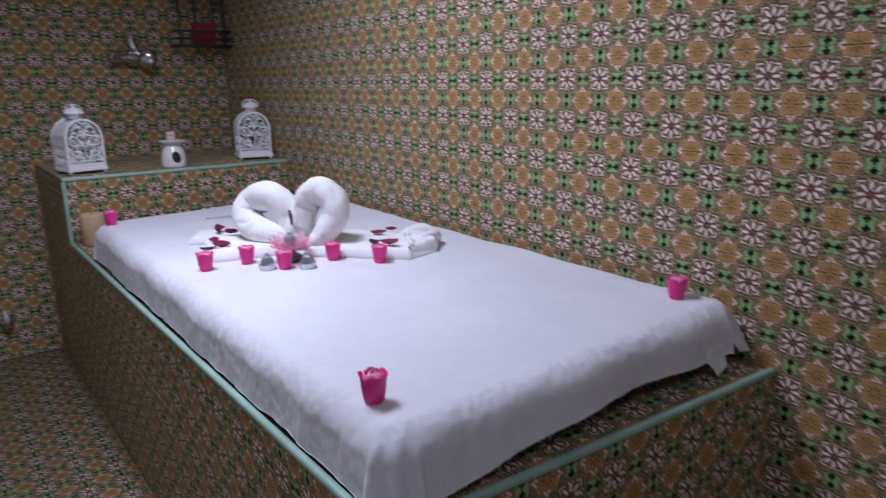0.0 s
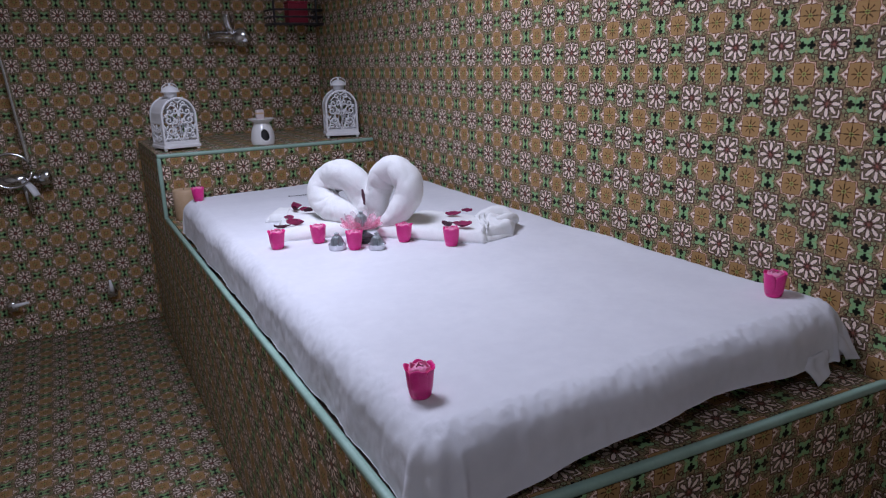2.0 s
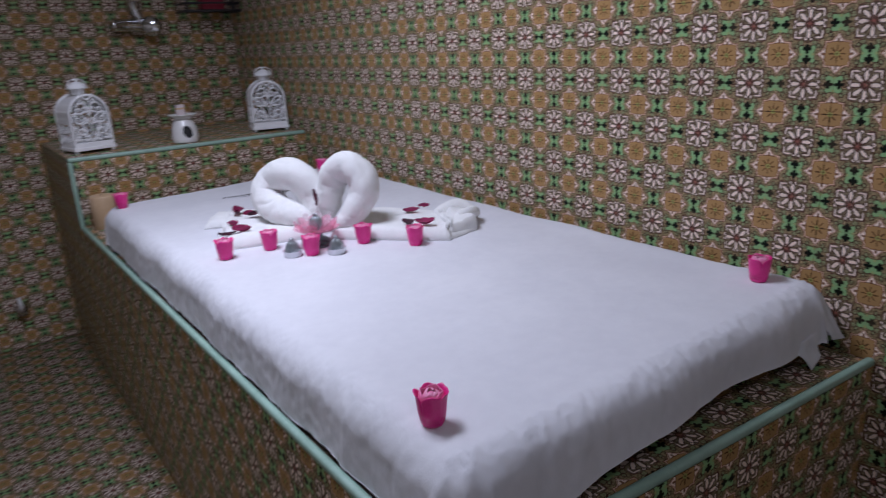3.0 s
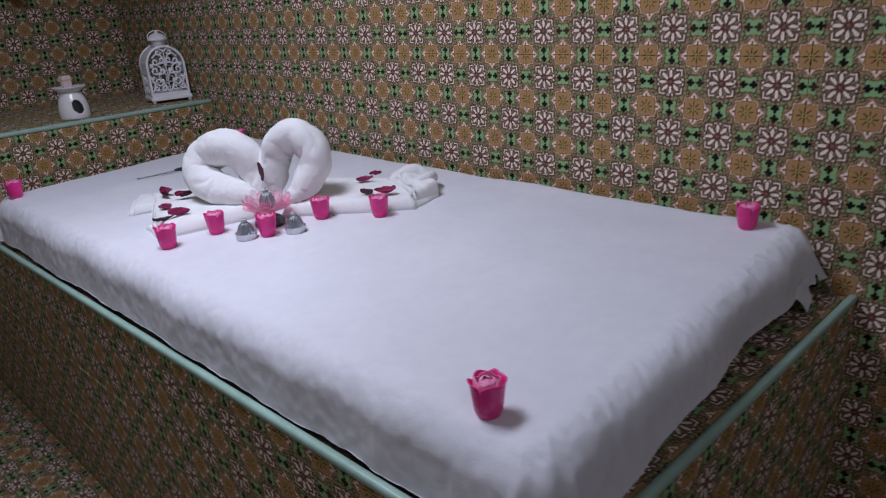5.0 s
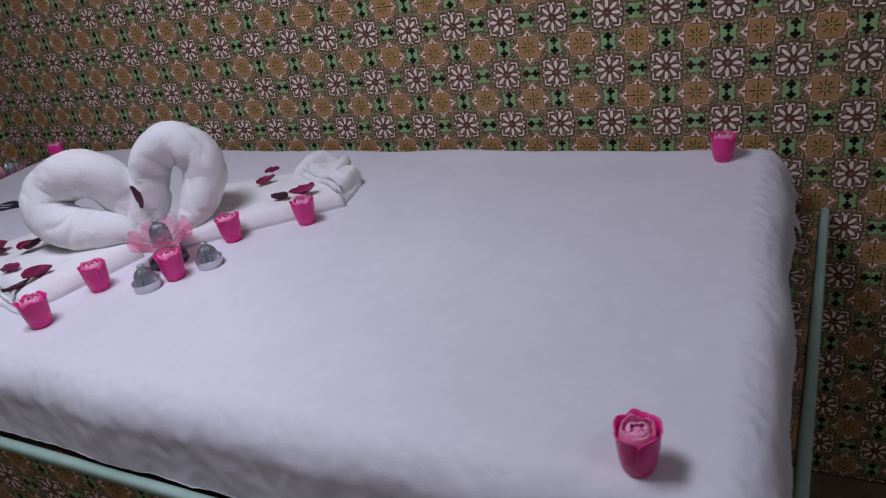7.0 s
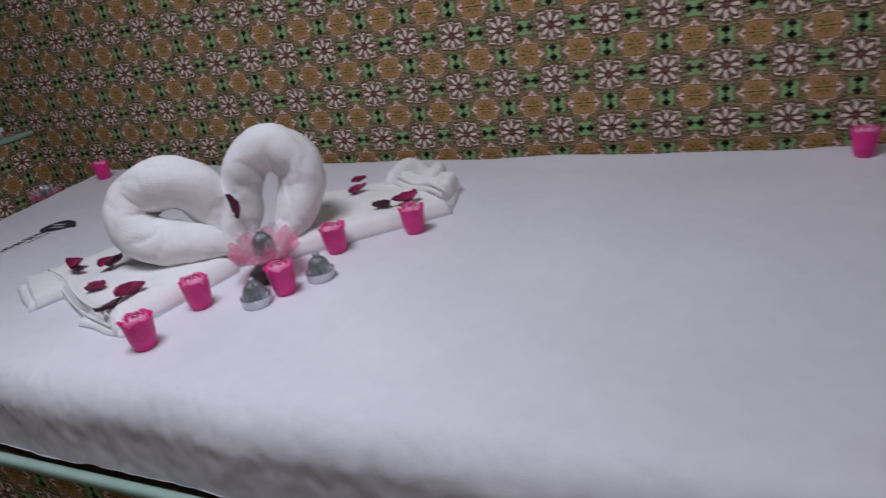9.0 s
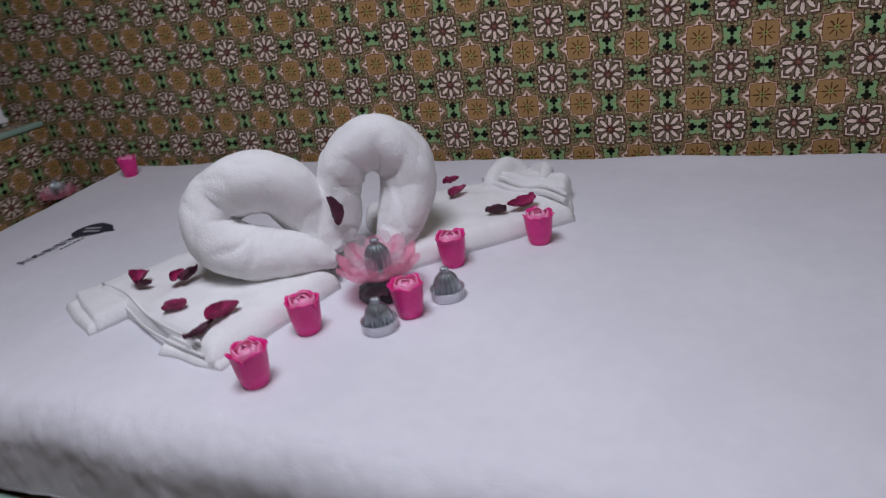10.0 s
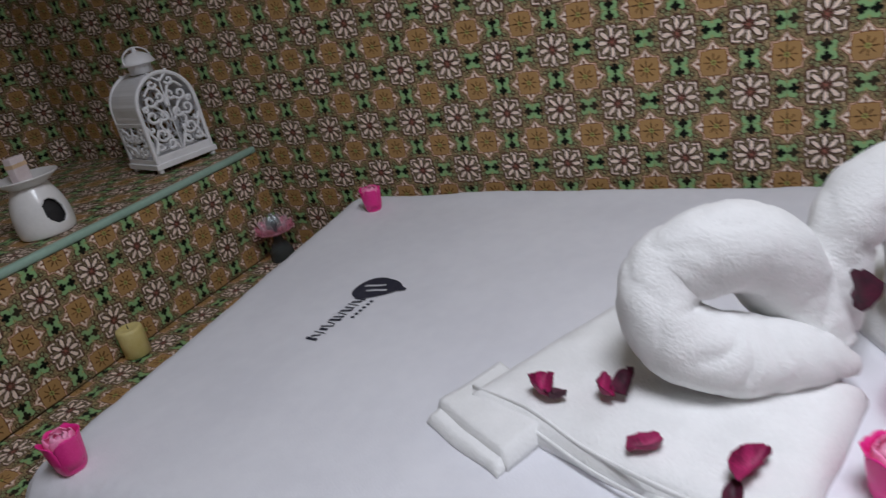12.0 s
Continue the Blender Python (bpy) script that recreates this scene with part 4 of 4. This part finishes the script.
t = thing("wrapped_soap", "small pale wrapped bar standing in the burner's dish", "soap", (-0.464, 2.957, SHELF_Z + 0.0985), 12)
part("wrapper", box((-0.015, -0.009, 0), (0.015, 0.009, 0.044), 0.003), PAPER, t)
part("band", box((-0.0155, -0.0095, 0.026), (0.0155, 0.0095, 0.033), 0.001), BEIGE, t, "tan paper band")

# ---- wire rack in the corner ----
rack = thing("wire_rack", "black wire rack hung in the tiled corner", "rack", (0, 0, 0))
RX0, RX1, RY0, RY1 = -0.252, -0.014, 3.392, BACK - 0.006
for z0, up in ((1.362, (0.0, 0.032, 0.064)), (1.590, (0.0, 0.032, 0.064))):
    for dz in up:
        bm = bmesh.new()
        loop = [Vector((x, y, z0 + dz)) for x, y in ((RX0, RY1), (RX0, RY0 + 0.03), (RX0 + 0.03, RY0), (RX1, RY0), (RX1, RY1))]
        tube_into(bm, smooth_path(loop, 5), 0.0045 if dz else 0.006, 8)
        part("rail", bm, WIRE, rack, smooth=True)
    for k in range(9):
        bm = bmesh.new()
        x = RX0 + 0.02 + (RX1 - RX0 - 0.04) * k / 8
        tube_into(bm, [Vector((x, RY0, z0)), Vector((x, RY1, z0))], 0.0028, 6)
        part("shelf_wire", bm, WIRE, rack)
for x, y in ((RX0 + 0.045, RY1 - 0.004), (RX0 + 0.12, RY1 - 0.004), (RX1 - 0.008, RY0 + 0.05), (RX1 - 0.03, RY1 - 0.004)):
    bm = bmesh.new()
    tube_into(bm, [Vector((x, y, 1.355)), Vector((x, y, 1.70))], 0.005, 8)
    part("post", bm, WIRE, rack)
t = thing("red_box", "red plastic box standing in the black wire rack", "box", (-0.122, 3.44, 1.368))
part("body", box((-0.048, -0.032, 0), (0.048, 0.032, 0.088), 0.006), RED, t)
part("lid", box((-0.050, -0.034, 0.0885), (0.050, 0.034, 0.098), 0.004), RED, t, "red lid")

# ---- fittings on the end wall ----
t = thing("wall_mixer", "chrome wall mixer with one rounded knob on the tiles", "tap", (-0.432, BACK, 1.312))
turn_out = Matrix.Rotation(radians(90), 4, "X")
bm = bmesh.new()
tube_into(bm, [Vector((x, -0.045, z)) for x, z in ((-0.108, 0.002), (-0.100, 0.002), (-0.098, 0.001), (-0.02, 0), (0.04, -0.004))], [0.020, 0.030, 0.026, 0.026, 0.028], 24)
part("body", bm, CHROME, t, "short chrome body across the wall", smooth=True)
for x in (-0.085, 0.030):
    part("wall_flange", lathe([(0.020, 0.001), (0.030, 0.002), (0.030, 0.006), (0.017, 0.012), (0.015, 0.040)], 24, Matrix.Translation((x, 0, 0)) @ turn_out), CHROME, t, smooth=True)
part("knob", lathe([(0.026, 0), (0.040, 0.006), (0.044, 0.022), (0.041, 0.036), (0.030, 0.046), (0.010, 0.050), (0.003, 0.0505)], 30, Matrix.Translation((0.058, -0.045, -0.006)) @ Matrix.Rotation(radians(-28), 4, "Z") @ turn_out), CHROME, t, "large rounded chrome knob", smooth=True)
bm = bmesh.new()
tube_into(bm, smooth_path([(0.004, -0.050, 0.0), (0.000, -0.056, 0.034), (-0.010, -0.060, 0.058), (-0.012, -0.058, 0.094)], 4), [0.017] * 4 + [0.020] * 5 + [0.023] * 4, 18, up=Vector((0, 1, 0)))
part("outlet", bm, CHROME, t, "upright elbow with a hose socket", smooth=True)

t = thing("shower_mixer", "chrome shower mixer with a coiled hose on the tiles", "tap", (-1.335, BACK, 0.735))
bm = bmesh.new()
tube_into(bm, [Vector((-0.12, -0.045, 0.0)), Vector((0.04, -0.045, 0.0))], 0.026, 18)
part("body", bm, CHROME, t, smooth=True)
part("knob", lathe([(0.018, 0), (0.034, 0.004), (0.036, 0.040), (0.028, 0.052), (0.010, 0.056)], 24, Matrix.Translation((0.036, -0.045, 0)) @ Matrix.Rotation(radians(80), 4, "Y")), CHROME, t, "dark chrome knob", smooth=True)
bm = bmesh.new()
tube_into(bm, [Vector((-0.02, -0.06, -0.005)), Vector((0.005, -0.095, -0.030)), Vector((0.022, -0.125, -0.062))], [0.014, 0.017, 0.015], 12, 0.6)
part("lever", bm, LACQUER, t, "pale lever", smooth=True)
bm = bmesh.new()
tube_into(bm, [Vector((-0.06 + 0.078 * math.cos(a), -0.085 + 0.008 * math.sin(a), 0.045 + 0.070 * math.sin(a))) for a in np.linspace(0, 2 * math.pi * 0.98, 34)], 0.0065, 10, up=Vector((0, 1, 0)))
part("hose_loop", bm, CHROME, t, "looped metal hose", smooth=True)
bm = bmesh.new()
tube_into(bm, smooth_path([(0.012, -0.085, 0.065), (0.006, -0.075, 0.16), (-0.006, -0.06, 0.30), (-0.018, -0.05, 0.46), (-0.05, -0.05, 0.70), (-0.10, -0.05, 0.95)], 6), 0.0095, 10, up=Vector((0, 1, 0)))
part("hose", bm, CHROME, t, "metal shower hose", smooth=True)
bm = bmesh.new()
tube_into(bm, [Vector((-0.02, -0.05, -0.01)), Vector((-0.016, -0.05, -0.08)), Vector((-0.008, -0.052, -0.135))], [0.013, 0.010, 0.009], 10)
part("spout", bm, CHROME, t, smooth=True)

for x, z, lean in ((-1.088, 0.180, 5), (-1.484, 0.188, -80)):
    t = thing("stop_valve", "small chrome stop valve low on the tiled wall", "valve", (x, BACK, z), 0, "stop valves")
    part("body", lathe([(0.014, 0), (0.030, 0.003), (0.026, 0.010), (0.022, 0.030), (0.024, 0.045), (0.012, 0.052)], 20, turn_out), CHROME, t, smooth=True)
    bm = bmesh.new()
    a = radians(90 + lean)
    tube_into(bm, [Vector((0, -0.045, 0)), Vector((0.03 * math.cos(a), -0.052, 0.03 * math.sin(a))), Vector((0.062 * math.cos(a), -0.056, 0.062 * math.sin(a)))], [0.011, 0.008, 0.005], 10, up=Vector((0, 1, 0)))
    part("lever", bm, LACQUER, t, "pale lever", smooth=True)


# ---- tiles ----
TILE_MESHES = {}


def tile_mesh(a0, a1, b0, b1, mat):
    """One tile, in its own frame, cut to the part that is needed, with a chamfered edge."""
    key = tuple(round(v, 4) for v in (a0, a1, b0, b1)) + (mat.name,)
    if key not in TILE_MESHES:
        bm = bmesh.new()
        c, rows = 0.0004, []
        for inset, z in ((0, -T), (0, -c), (c, 0)):
            rows.append([bm.verts.new((x, y, z)) for x, y in ((a0 + inset, b0 + inset), (a1 - inset, b0 + inset), (a1 - inset, b1 - inset), (a0 + inset, b1 - inset))])
        for p, q in zip(rows, rows[1:]):
            for i in range(4):
                bm.faces.new((p[i], p[(i + 1) % 4], q[(i + 1) % 4], q[i]))
        bm.faces.new(rows[-1])
        TILE_MESHES[key] = mesh_of("tile", bm, mat)
    return TILE_MESHES[key]


def tile_field(parent, m, u0, u1, v0, v1, pu, pv, mat=TILE, size=0.2, joint=0.0003):
    """Tiles over a rectangle of the plane m (its x and y; z looks out); pu, pv: the middle of one tile."""
    for i in range(math.floor((u0 - pu) / size - 0.5), math.ceil((u1 - pu) / size + 0.5) + 1):
        for j in range(math.floor((v0 - pv) / size - 0.5), math.ceil((v1 - pv) / size + 0.5) + 1):
            cu, cv = pu + i * size, pv + j * size
            h = size / 2
            a0, a1 = max(u0 - cu, -h) + joint, min(u1 - cu, h) - joint
            b0, b1 = max(v0 - cv, -h) + joint, min(v1 - cv, h) - joint
            if a1 - a0 < 0.006 or b1 - b0 < 0.006:
                continue
            ob = new("tile", tile_mesh(a0, a1, b0, b1, mat))
            ob.parent = parent
            tip = 0.0006
            ob.matrix_basis = m @ pose(cu, cv, 0.0004 * random.uniform(-1, 1), random.uniform(-tip, tip) * 57, random.uniform(-tip, tip) * 57, 0)


def plane(origin, u, v):
    u, v = Vector(u), Vector(v)
    w = u.cross(v)
    return Matrix(((u.x, v.x, w.x, origin[0]), (u.y, v.y, w.y, origin[1]), (u.z, v.z, w.z, origin[2]), (0, 0, 0, 1)))


# long wall: u runs along -y, v up
tile_field(WALL_R, plane((0, 0, 0), (0, -1, 0), (0, 0, 1)), -BACK + 0.001, 0.6, 0.001, TOP, -0.9, 0.934)
# end wall: u runs along x, v up
tile_field(WALL_B, plane((0, BACK, 0), (1, 0, 0), (0, 0, 1)), -1.9, -0.001, 0.001, TOP, -0.075, 1.25)
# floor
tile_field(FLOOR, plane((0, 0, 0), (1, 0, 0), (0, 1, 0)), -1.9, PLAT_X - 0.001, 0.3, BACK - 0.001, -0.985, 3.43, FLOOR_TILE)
# couch: side, foot, top
tile_field(base, plane((PLAT_X, 0, 0), (0, -1, 0), (0, 0, 1)), -(SHELF_Y), -(front_y(PLAT_X) + 0.004), 0.001, PLAT_Z - 0.013, -1.0, 0.5)
d = Vector((1, -0.062, 0)).normalized()
tile_field(base, plane((PLAT_X, front_y(PLAT_X), 0), d, (0, 0, 1)), 0.004, 0.882, 0.001, PLAT_Z - 0.013, 0.08, 0.5)
tile_field(base, plane((PLAT_X, front_y(PLAT_X), PLAT_Z), d, Vector((0, 0, 1)).cross(d)), 0.014, 0.870, 0.014, 0.215, 0.08, 0.10)
tile_field(base, plane((0, 0, PLAT_Z), (1, 0, 0), (0, 1, 0)), PLAT_X + 0.014, -0.002, 2.2, SHELF_Y - 0.002, -0.08, 2.77)
# head ledge: front, top, side
tile_field(head, plane((0, SHELF_Y, 0), (1, 0, 0), (0, 0, 1)), PLAT_X + 0.013, -0.002, PLAT_Z + 0.001, SHELF_Z - 0.013, -0.12, 0.74)
tile_field(head, plane((0, 0, SHELF_Z), (1, 0, 0), (0, 1, 0)), PLAT_X + 0.002, -0.002, SHELF_Y + 0.013, BACK - 0.001, -0.1, 2.97)
tile_field(head, plane((PLAT_X, 0, 0), (0, -1, 0), (0, 0, 1)), -(BACK - 0.001), -(SHELF_Y + 0.012), 0.001, SHELF_Z - 0.001, -3.0, 0.5)
